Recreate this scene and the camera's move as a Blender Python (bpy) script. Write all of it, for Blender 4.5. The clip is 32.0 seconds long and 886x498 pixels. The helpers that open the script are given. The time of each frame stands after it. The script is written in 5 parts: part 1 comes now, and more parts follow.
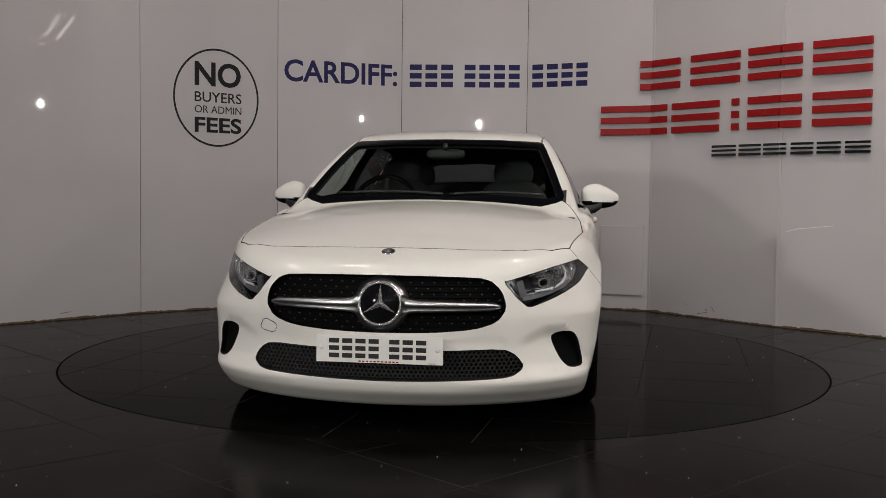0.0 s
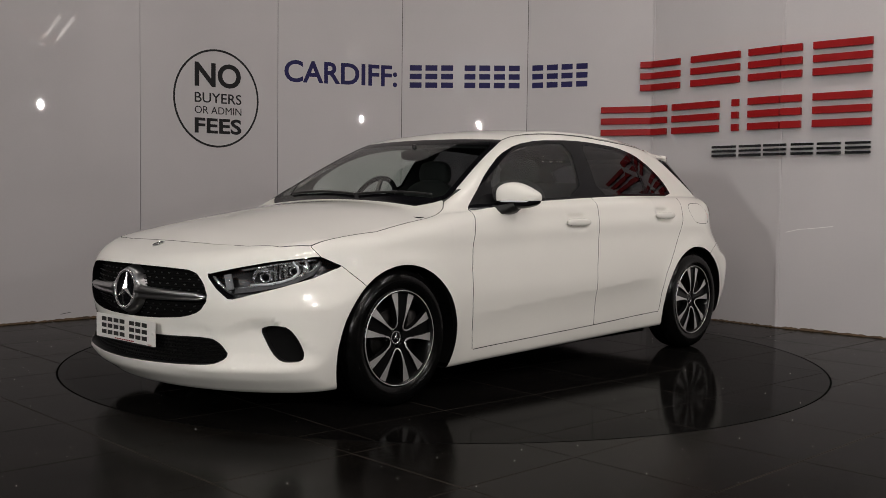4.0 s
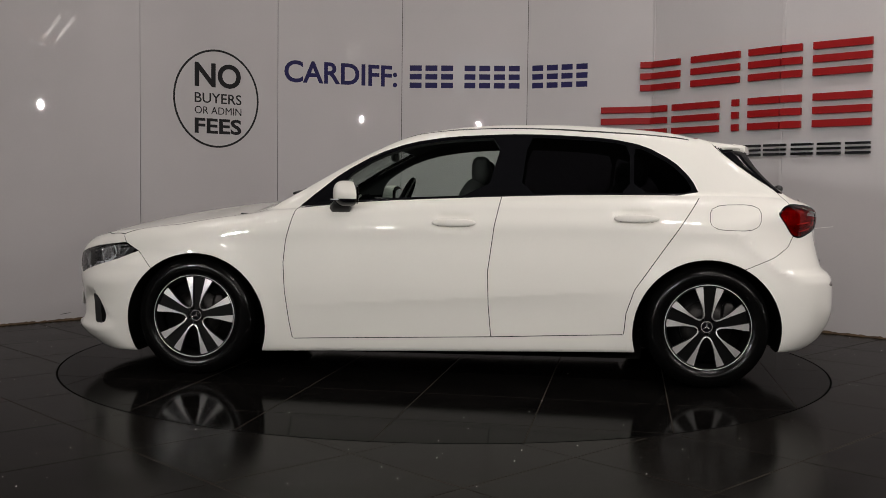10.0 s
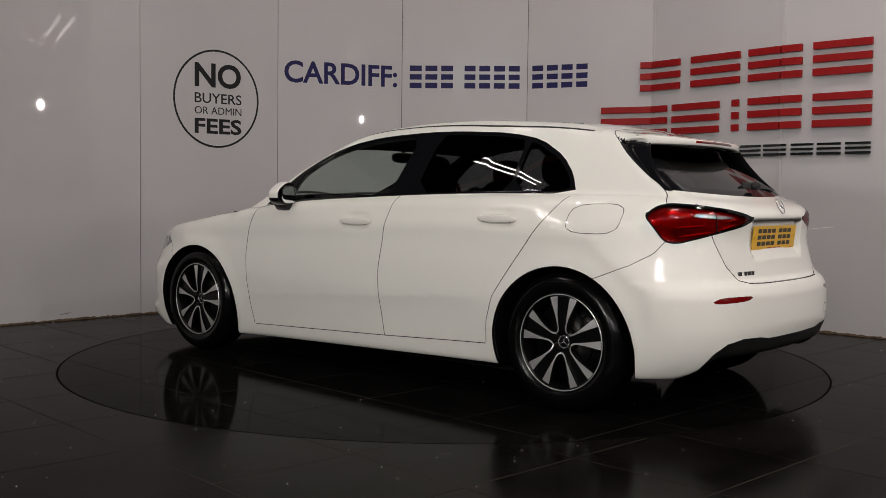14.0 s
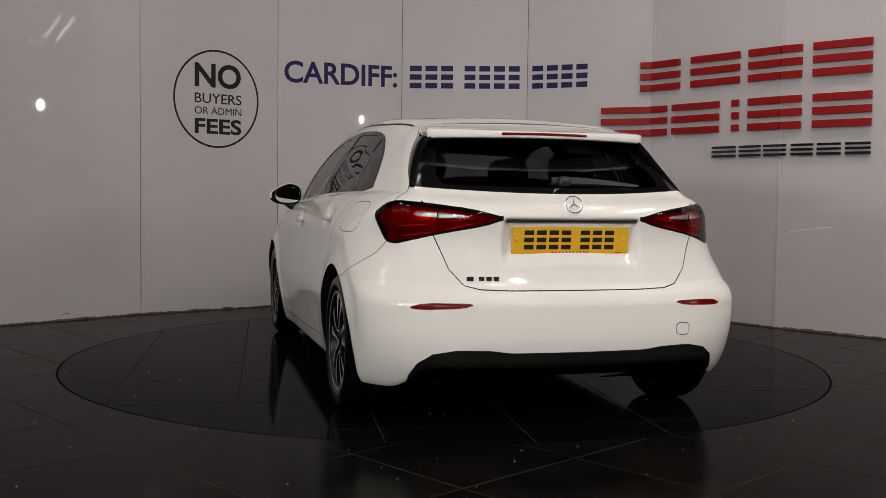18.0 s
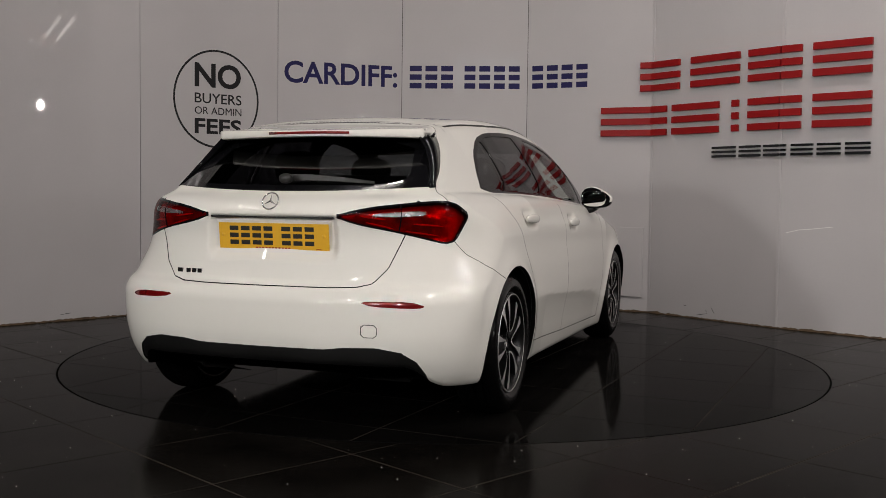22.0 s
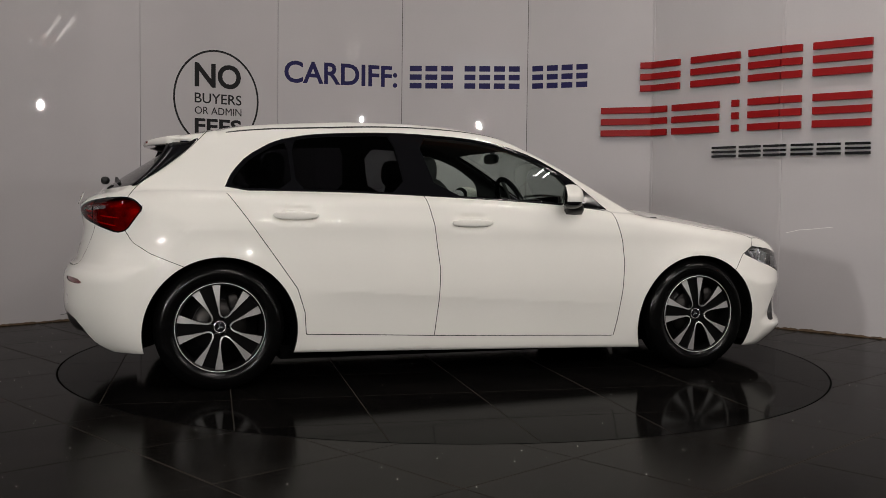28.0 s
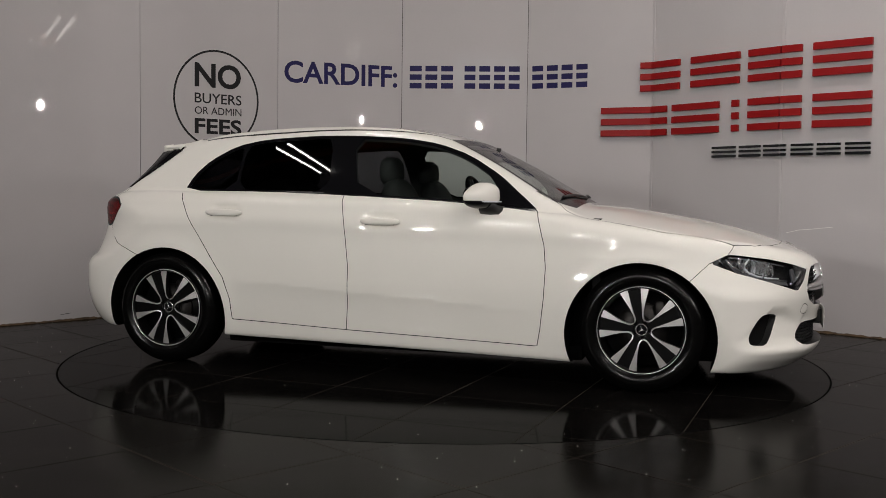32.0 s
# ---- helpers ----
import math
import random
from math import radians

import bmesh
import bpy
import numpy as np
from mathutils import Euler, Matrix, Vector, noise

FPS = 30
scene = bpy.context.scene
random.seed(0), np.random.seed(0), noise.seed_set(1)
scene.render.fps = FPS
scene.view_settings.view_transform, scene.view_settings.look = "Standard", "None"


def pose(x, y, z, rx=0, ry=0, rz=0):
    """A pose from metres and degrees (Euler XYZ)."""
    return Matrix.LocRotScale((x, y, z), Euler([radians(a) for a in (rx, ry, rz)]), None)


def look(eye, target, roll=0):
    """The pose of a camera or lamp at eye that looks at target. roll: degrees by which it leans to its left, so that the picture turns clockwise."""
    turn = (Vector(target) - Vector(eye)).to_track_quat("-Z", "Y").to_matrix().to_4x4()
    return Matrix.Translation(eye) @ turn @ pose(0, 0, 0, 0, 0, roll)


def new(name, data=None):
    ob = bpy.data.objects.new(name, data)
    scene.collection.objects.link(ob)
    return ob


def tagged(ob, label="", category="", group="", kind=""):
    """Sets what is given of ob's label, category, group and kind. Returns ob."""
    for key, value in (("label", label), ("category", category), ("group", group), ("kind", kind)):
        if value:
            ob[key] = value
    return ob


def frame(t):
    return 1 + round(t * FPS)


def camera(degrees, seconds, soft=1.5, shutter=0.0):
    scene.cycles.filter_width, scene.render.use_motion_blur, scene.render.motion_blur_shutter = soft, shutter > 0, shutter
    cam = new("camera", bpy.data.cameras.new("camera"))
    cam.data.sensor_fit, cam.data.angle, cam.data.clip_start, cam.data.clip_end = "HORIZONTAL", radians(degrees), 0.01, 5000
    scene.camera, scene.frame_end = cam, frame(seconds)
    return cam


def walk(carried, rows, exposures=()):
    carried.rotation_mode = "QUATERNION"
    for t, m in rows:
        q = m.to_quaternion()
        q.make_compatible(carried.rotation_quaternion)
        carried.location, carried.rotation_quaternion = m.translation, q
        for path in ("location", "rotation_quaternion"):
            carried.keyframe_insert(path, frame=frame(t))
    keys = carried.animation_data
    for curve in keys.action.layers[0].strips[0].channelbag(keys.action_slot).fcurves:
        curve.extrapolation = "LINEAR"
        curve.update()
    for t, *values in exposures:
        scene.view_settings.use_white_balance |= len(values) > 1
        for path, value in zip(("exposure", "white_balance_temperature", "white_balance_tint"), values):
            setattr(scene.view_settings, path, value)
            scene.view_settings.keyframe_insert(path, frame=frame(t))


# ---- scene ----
# The car's frame: x forward, y to its left, z up, origin on the floor midway between the axles.
CAR_OFFSET = (-0.084, 0.040)


def car_angle(t):
    """The turntable's angle in degrees: it turns clockwise at a nearly steady rate."""
    return -97.88 - 8.7587 * t + 0.005477 * t * t - 0.00012 * t ** 3


cam = camera(48.01, 32.0, soft=0.75)
EYE = Vector((0.0, -6.154, 0.974))


def camera_pose(pitch):
    """The tripod's pose for a small pitch in degrees; its head sinks by a hair in the first seconds."""
    yaw, tilt = radians(-0.1254), radians(pitch)
    way = Vector((math.sin(yaw) * math.cos(tilt), math.cos(yaw) * math.cos(tilt), math.sin(tilt)))
    return look(EYE, EYE + way, 0.69)


walk(cam, [(0.0, camera_pose(-2.98)), (5.0, camera_pose(-2.935)), (9.0, camera_pose(-2.93)), (19.0, camera_pose(-2.91)), (32.0, camera_pose(-2.905))])

# ---------------------------------------------------------------- light
world = bpy.data.worlds.new("hall_air")
scene.world = world
world.use_nodes = True
world.node_tree.nodes["Background"].inputs[0].default_value = (0.10, 0.10, 0.11, 1)
world.node_tree.nodes["Background"].inputs[1].default_value = 0.05
scene.view_settings.exposure = -0.40


def lamp(name, at, target, size, power, colour=(1, 1, 1), spread=180):
    data = bpy.data.lights.new(name, "AREA")
    data.shape, data.size, data.size_y = "RECTANGLE", size[0], size[1]
    data.energy, data.color, data.spread = power, colour, radians(spread)
    ob = new(name, data)
    ob.matrix_world = look(at, target)
    return ob


# ceiling tube fittings in pairs: place, heading in degrees, watts of each tube, and where its light is aimed (None:
# down)
TUBES = [((-3.6, -1.6, 5.2), 90, 10, None), ((3.6, -1.6, 5.2), 90, 20, None), ((-4.2, -8.5, 5.2), 90, 45, None), ((4.2, -8.5, 5.2), 90, 85, None), ((1.7, -5.4, 5.0), 60, 60, None),
         ((-9.0, -3.2, 5.2), 90, 4, None), ((6.0, -3.2, 5.0), -35, 52, None), ((-6.2, -3.4, 5.0), 35, 6, None), ((-4.5, -15.0, 5.0), 0, 60, (-1.35, 2, 1.5)), ((3.0, -16.0, 5.0), 0, 35, (0.9, 2, 1.5)),
         # these two are added washers that brighten the back wall
         ((-1.3, -0.3, 5.4), 0, 22, (-1.3, 3.2, 2.2)), ((2.2, -0.5, 5.4), 0, 36, (4.2, 1.2, 2.4))]
# a lamp's place, its size and its watts
FLOODS = [((24.1, -8.64, 4.02), 0.18, 200), ((4.13, -4.61, 2.37), 0.08, 40), ((-0.57, -8.94, 2.52), 0.10, 80), ((-4.6, -7.4, 2.2), 0.42, 44)]
for (x, y, z), heading, power, aim in TUBES:
    m = pose(x, y, z, 0, 0, heading)
    for d in (-0.12, 0.12):
        at = m @ Vector((0, d, -0.04))
        ob = lamp("tube_or_wash_light", at, aim or (at.x, at.y, 0), (1.5, 0.05), power, (1.0, 0.925, 0.875))
        if not aim:
            ob.matrix_world = pose(at.x, at.y, at.z, 0, 0, heading)
for at, size, power in FLOODS:
    # a narrowed beam keeps the large one off the left wall, on the sign wall
    narrow_beam = size > 0.3
    lamp("flood_light", at, (2.2, 1.2, 1.2) if narrow_beam else (0.5, 0.8, 1.2), (size * 0.6, size * 1.2), power, (1.0, 0.97, 0.94), 85 if narrow_beam else 180)


# ---------------------------------------------------------------- materials
def material(name, colour, rough=0.5, metal=0.0, grain=0.0, scale=8.0, bump=0.0, bump_scale=60.0, coat=0.0, spec=0.5, **more):
    """A surface: base colour with two scales of variation, gloss that varies a little, and fine relief."""
    m = bpy.data.materials.new(name)
    m.use_nodes = True
    nt = m.node_tree
    b = nt.nodes["Principled BSDF"]
    b.inputs["Base Color"].default_value = (*colour, 1)
    b.inputs["Roughness"].default_value = rough
    b.inputs["Metallic"].default_value = metal
    b.inputs["Specular IOR Level"].default_value = spec
    b.inputs["Coat Weight"].default_value = coat
    b.inputs["Coat Roughness"].default_value = 0.04
    for key, value in more.items():
        b.inputs[key.replace("_", " ")].default_value = value
    if grain or bump:
        co = nt.nodes.new("ShaderNodeTexCoord")
        big, fine = nt.nodes.new("ShaderNodeTexNoise"), nt.nodes.new("ShaderNodeTexNoise")
        big.inputs["Scale"].default_value, big.inputs["Detail"].default_value = scale, 5
        fine.inputs["Scale"].default_value, fine.inputs["Detail"].default_value = bump_scale, 4
        nt.links.new(co.outputs["Object"], big.inputs["Vector"])
        nt.links.new(co.outputs["Object"], fine.inputs["Vector"])
        if grain:
            both = nt.nodes.new("ShaderNodeMath")
            both.operation = "MULTIPLY_ADD"
            both.inputs[1].default_value = 0.35
            nt.links.new(fine.outputs["Fac"], both.inputs[0])
            nt.links.new(big.outputs["Fac"], both.inputs[2])
            ramp = nt.nodes.new("ShaderNodeValToRGB")
            ramp.color_ramp.elements[0].position, ramp.color_ramp.elements[1].position = 0.40, 0.95
            ramp.color_ramp.elements[0].color = (*[c * (1 - grain) for c in colour], 1)
            ramp.color_ramp.elements[1].color = (*[min(1, c * (1 + grain)) for c in colour], 1)
            nt.links.new(both.outputs[0], ramp.inputs[0])
            nt.links.new(ramp.outputs[0], b.inputs["Base Color"])
            gloss = nt.nodes.new("ShaderNodeMapRange")
            gloss.inputs["To Min"].default_value, gloss.inputs["To Max"].default_value = rough * 0.8, rough * 1.25
            nt.links.new(big.outputs["Fac"], gloss.inputs["Value"])
            nt.links.new(gloss.outputs[0], b.inputs["Roughness"])
        if bump:
            relief = nt.nodes.new("ShaderNodeBump")
            relief.inputs["Strength"].default_value, relief.inputs["Distance"].default_value = bump, 0.002
            nt.links.new(fine.outputs["Fac"], relief.inputs["Height"])
            nt.links.new(relief.outputs[0], b.inputs["Normal"])
    return m


def lacquer(m):
    """Lays a clear glossy coat over a material."""
    nt = m.node_tree
    shine, mix, fresnel = (nt.nodes.new("ShaderNode" + k) for k in ("BsdfGlossy", "MixShader", "Fresnel"))
    shine.inputs["Roughness"].default_value = 0.012
    shine.inputs["Color"].default_value = (1, 1, 1, 1)
    fresnel.inputs["IOR"].default_value = 1.5
    nt.links.new(fresnel.outputs[0], mix.inputs[0])
    nt.links.new(nt.nodes["Principled BSDF"].outputs[0], mix.inputs[1])
    nt.links.new(shine.outputs[0], mix.inputs[2])
    nt.links.new(mix.outputs[0], nt.nodes["Material Output"].inputs["Surface"])
    return m


PAINT = lacquer(material("white_car_paint", (0.80, 0.78, 0.73), 0.45, grain=0.015, scale=3, spec=0.1))
PANEL = material("white_gloss_panel", (0.49, 0.468, 0.474), 0.014, grain=0.03, scale=1.5, spec=0.4)
TILE_WORN = material("worn_black_tile", (0.0052, 0.0045, 0.0039), 0.18, grain=0.85, scale=2.2, bump=0.08, bump_scale=30, spec=0.015)
TILE = material("black_polished_tile", (0.0035, 0.0032, 0.0030), 0.085, grain=0.6, scale=2.5, bump=0.02, spec=0.0055)
JOINT = material("tile_joint", (0.045, 0.038, 0.032), 0.8, spec=0.0, grain=0.5, scale=1.2)
# near black without sheen: the shade inside the turntable's edge gap, as colour
GAP_SHADE = material("painted_gap_shade", (0.005, 0.005, 0.005), 0.9, spec=0.0)
JOINT_TABLE = material("turntable_joint", (0.032, 0.028, 0.024), 0.8, spec=0.0, grain=0.5, scale=3)
HALL = material("hall_sheeting", (0.028, 0.028, 0.028), 0.7, grain=0.15, scale=0.6)
BEAM = material("orange_steel", (0.30, 0.07, 0.02), 0.5, grain=0.2, scale=2)
INK_BLACK = material("black_vinyl", (0.010, 0.010, 0.011), 0.5, spec=0.2, grain=0.1)
INK_BLUE = material("navy_vinyl", (0.012, 0.010, 0.070), 0.5, spec=0.2, grain=0.08, scale=9)
LETTER_BLACK = material("black_acrylic", (0.008, 0.009, 0.011), 0.2)
GRIME = material("brown_grime", (0.10, 0.065, 0.035), 0.9, grain=0.5, scale=14)
SPECK = material("pale_grit", (0.7, 0.68, 0.64), 0.5)
DAYLIGHT = material("daylight_pane", (0.8, 0.8, 0.8), 0.5, Emission_Color=(0.85, 0.92, 1.0, 1), Emission_Strength=1.6)
GLOW = material("lamp_glow", (0.9, 0.9, 0.9), 0.5, Emission_Color=(1.0, 0.94, 0.86, 1), Emission_Strength=20.0)
GLOW_SOFT = material("strip_glow", (0.9, 0.9, 0.9), 0.5, Emission_Color=(1.0, 0.93, 0.86, 1), Emission_Strength=7.0)
RUBBER = material("tyre_rubber", (0.0022, 0.0022, 0.0022), 0.20, spec=0.20, grain=0.3, scale=30, bump=0.1)
BLACK = material("black_plastic", (0.006, 0.006, 0.006), 0.45, grain=0.2)
FRIT = material("black_glass_border", (0.004, 0.004, 0.005), 0.15, spec=0.06)
GAP_DARK = material("shut_line", (0.008, 0.008, 0.008), 0.7)
ARCH_DARK = material("arch_felt", (0.004, 0.004, 0.004), 0.9, spec=0.08)
GLOSS_BLACK = material("gloss_black_trim", (0.005, 0.005, 0.006), 0.07, spec=0.13)
LINING = material("cabin_fabric", (0.022, 0.022, 0.023), 0.8, grain=0.3, scale=20, bump=0.2, bump_scale=300)
CHROME = material("bright_chrome", (0.84, 0.84, 0.85), 0.16, 0.8)
ALLOY = material("machined_alloy", (0.70, 0.69, 0.68), 0.36, 0.75, grain=0.08, scale=30, bump=0.05, bump_scale=400)
STEEL = material("dull_steel", (0.035, 0.033, 0.032), 0.45, 1.0, grain=0.2, scale=20)
RIM_BLACK = material("black_rim_paint", (0.003, 0.003, 0.0032), 0.28, spec=0.25, coat=0.1)
RED_LENS = material("red_lens", (0.15, 0.003, 0.004), 0.08, coat=1.0)


def glass(name, tint, gloss=0.78):
    """A tinted pane: it lets light through and mirrors at its surface."""
    m = bpy.data.materials.new(name)
    m.use_nodes = True
    nt = m.node_tree
    nt.nodes.remove(nt.nodes["Principled BSDF"])
    clear, shine, mix, facing, power, ramp = (nt.nodes.new("ShaderNode" + k) for k in ("BsdfTransparent", "BsdfGlossy", "MixShader", "LayerWeight", "Math", "Math"))
    clear.inputs["Color"].default_value = (*tint, 1)
    shine.inputs["Roughness"].default_value = 0.01
    shine.inputs["Color"].default_value = (gloss, gloss, gloss, 1)
    # mirror strength of a thin pane, alike from both sides
    facing.inputs["Blend"].default_value = 0.5
    power.operation, power.inputs[1].default_value = "POWER", 5.0
    ramp.operation, ramp.inputs[1].default_value, ramp.inputs[2].default_value = "MULTIPLY_ADD", 0.93, 0.06
    nt.links.new(facing.outputs["Facing"], power.inputs[0])
    nt.links.new(power.outputs[0], ramp.inputs[0])
    nt.links.new(ramp.outputs[0], mix.inputs[0])
    nt.links.new(clear.outputs[0], mix.inputs[1])
    nt.links.new(shine.outputs[0], mix.inputs[2])
    nt.links.new(mix.outputs[0], nt.nodes["Material Output"].inputs["Surface"])
    return m


GLASS = glass("light_tinted_glass", (0.74, 0.80, 0.77))
GLASS_DARK = glass("privacy_glass", (0.10, 0.10, 0.11))
CLEAR = glass("clear_lamp_cover", (0.94, 0.95, 0.96), 0.9)

CHROME_DARK = material("dark_chrome", (0.22, 0.22, 0.23), 0.25, 1.0)
PIN = material("grille_pin_grey", (0.06, 0.06, 0.062), 0.45, 0.6)
SATIN = material("satin_silver", (0.52, 0.52, 0.53), 0.30, 1.0)
MIRROR = material("mirror_glass", (0.85, 0.86, 0.87), 0.02, 1.0)
LAMP_DARK = material("lamp_housing", (0.035, 0.035, 0.037), 0.20, 0.7, grain=0.4, scale=25, bump=0.5, bump_scale=45)
LAMP_GREY = material("lamp_grey", (0.10, 0.10, 0.105), 0.45, 0.3, grain=0.2, scale=30)
LAMP_CHROME = material("lamp_reflector", (0.88, 0.88, 0.89), 0.12, 0.9, bump=0.9, bump_scale=110)
LENS = material("lamp_lens", (0.75, 0.77, 0.80), 0.05, coat=1.0)
INSERT = material("insert_silver", (0.42, 0.40, 0.40), 0.25, 0.7, grain=0.4, scale=30, bump=1.0, bump_scale=90)
RED_GLASS = glass("red_lens_glass", (0.58, 0.02, 0.028), 0.45)
RED_REFLECT = material("red_reflector", (0.55, 0.035, 0.035), 0.20, 0.6, grain=0.85, scale=11, bump=1.0, bump_scale=40)
RED_BAR = material("red_light_bar", (0.85, 0.10, 0.08), 0.15)
RED_PAINT = material("red_sign_paint", (0.26, 0.004, 0.005), 0.45, spec=0.2, grain=0.06, scale=6)
PLATE_WHITE = material("white_plate", (0.72, 0.71, 0.68), 0.35, grain=0.03, scale=12)
PLATE_YELLOW = material("yellow_plate", (0.72, 0.40, 0.02), 0.35, grain=0.03, scale=12)
PLATE_BLACK = material("plate_black", (0.010, 0.010, 0.010), 0.4)
# ---------------------------------------------------------------- the car's shape
def curve(*knots):
    """A smooth function through (position, value) pairs, tabled and slightly relaxed."""
    ks = sorted(knots)
    kx, ky = np.array([k[0] for k in ks], float), np.array([k[1] for k in ks], float)
    h = np.diff(kx)
    d = np.diff(ky) / h
    m = np.empty(len(kx))
    m[0], m[-1] = d[0], d[-1]
    for i in range(1, len(kx) - 1):
        m[i] = 0.0 if d[i - 1] * d[i] <= 0 else (h[i - 1] + h[i]) * d[i - 1] * d[i] / (h[i] * d[i - 1] + h[i - 1] * d[i])
    tx = np.linspace(kx[0], kx[-1], 500)
    i = np.clip(np.searchsorted(kx, tx) - 1, 0, len(h) - 1)
    u = (tx - kx[i]) / h[i]
    ty = ((2 * u ** 3 - 3 * u ** 2 + 1) * ky[i] + (u ** 3 - 2 * u ** 2 + u) * h[i] * m[i]
          + (3 * u ** 2 - 2 * u ** 3) * ky[i + 1] + (u ** 3 - u ** 2) * h[i] * m[i + 1])
    kernel = np.hanning(19)
    ty = np.convolve(np.pad(ty, 9, mode="reflect", reflect_type="odd"), kernel / kernel.sum(), "valid")
    return lambda q: np.interp(q, tx, ty)


def smax(a, b, k):
    h = np.clip(0.5 + 0.5 * (a - b) / k, 0, 1)
    return b + (a - b) * h + k * h * (1 - h)


def step01(u):
    u = np.clip(u, 0, 1)
    return u * u * (3 - 2 * u)


def smin(a, b, k):
    return -smax(-a, -b, k)


# Plan and height curves of the body
WIDTH = curve((-2.1, 0.840), (-1.8, 0.866), (-1.364, 0.888), (-0.6, 0.885), (0.2, 0.884), (0.8, 0.882), (1.364, 0.886), (1.8, 0.872), (2.3, 0.840))
SIDE_IN = curve((0.10, 0.062), (0.18, 0.040), (0.26, 0.026), (0.40, 0.010), (0.52, 0.000), (0.62, 0.002), (0.74, 0.012), (0.84, 0.022), (0.93, 0.046), (1.00, 0.085), (1.1, 0.15))
NOSE = curve((0.08, 2.12), (0.14, 2.20), (0.19, 2.262), (0.24, 2.280), (0.30, 2.262), (0.36, 2.258), (0.42, 2.268), (0.50, 2.282), (0.58, 2.284), (0.65, 2.270), (0.70, 2.248), (0.745, 2.215), (0.79, 2.16), (0.85, 2.05))
TAIL = curve((0.08, -1.90), (0.18, -2.02), (0.26, -2.085), (0.34, -2.118), (0.42, -2.130), (0.54, -2.126), (0.595, -2.105), (0.625, -2.066), (0.70, -2.045), (0.80, -2.030), (0.90, -2.042), (0.95, -2.020), (1.02, -1.925), (1.1, -1.82))
DECK = curve((-2.15, 0.94), (-1.9, 0.985), (-1.6, 1.005), (-1.32, 1.003), (-0.28, 0.985), (0.40, 0.953), (0.82, 0.936), (1.0, 0.952), (1.15, 0.942), (1.34, 0.918), (1.65, 0.867), (1.87, 0.818), (2.0, 0.778), (2.15, 0.722), (2.35, 0.62))
CROWN = curve((-2.15, 0.0), (0.6, 0.0), (0.9, 0.06), (1.1, 0.12), (1.6, 0.125), (2.0, 0.10), (2.3, 0.05))
SPINE = curve((-2.2, 0.80), (-2.0, 0.945), (-1.90, 1.015), (-1.75, 1.115), (-1.60, 1.212), (-1.50, 1.278), (-1.38, 1.330), (-1.20, 1.368), (-0.88, 1.395), (-0.55, 1.409), (-0.32, 1.408), (-0.07, 1.394), (0.15, 1.364), (0.28, 1.328), (0.42, 1.266), (0.60, 1.174), (0.76, 1.082), (0.92, 0.992), (1.10, 0.900), (1.3, 0.80))
BOW = curve((-2.2, -0.16), (-1.6, -0.16), (-1.2, -0.05), (-0.4, 0.0), (0.2, 0.03), (0.5, 0.02), (1.1, 0.0))
BELT_Y = curve((-2.1, 0.58), (-1.9, 0.632), (-1.6, 0.684), (-1.33, 0.718), (-1.0, 0.752), (-0.3, 0.780), (0.4, 0.774), (0.8, 0.752), (1.0, 0.735), (1.2, 0.70))
FRONT_ROUND = curve((0.1, 0.36), (0.30, 0.30), (0.48, 0.34), (0.58, 0.62), (0.68, 0.88), (0.85, 0.9))
REAR_ROUND = curve((0.1, 0.75), (0.3, 0.52), (0.55, 0.42), (0.65, 0.55), (0.75, 0.80), (0.9, 1.05), (1.05, 1.2))
SPOILER_TOP = curve((-1.75, 1.258), (-1.70, 1.270), (-1.60, 1.290), (-1.50, 1.308), (-1.38, 1.330), (-1.20, 1.362), (-1.0, 1.38))
HANDLES = ((-0.040, 0.846), (-0.990, 0.880))
ARCHES = ((1.357, 0.280, 0.383), (-1.360, 0.291, 0.381))


def under_edge(x, y):
    """The height of the body's lower edge: it rises behind the rear axle between the bumper's corners."""
    return 0.150 - 0.022 * x + 0.085 * step01((-1.60 - x) / 0.40) * step01((0.74 - y) / 0.14)


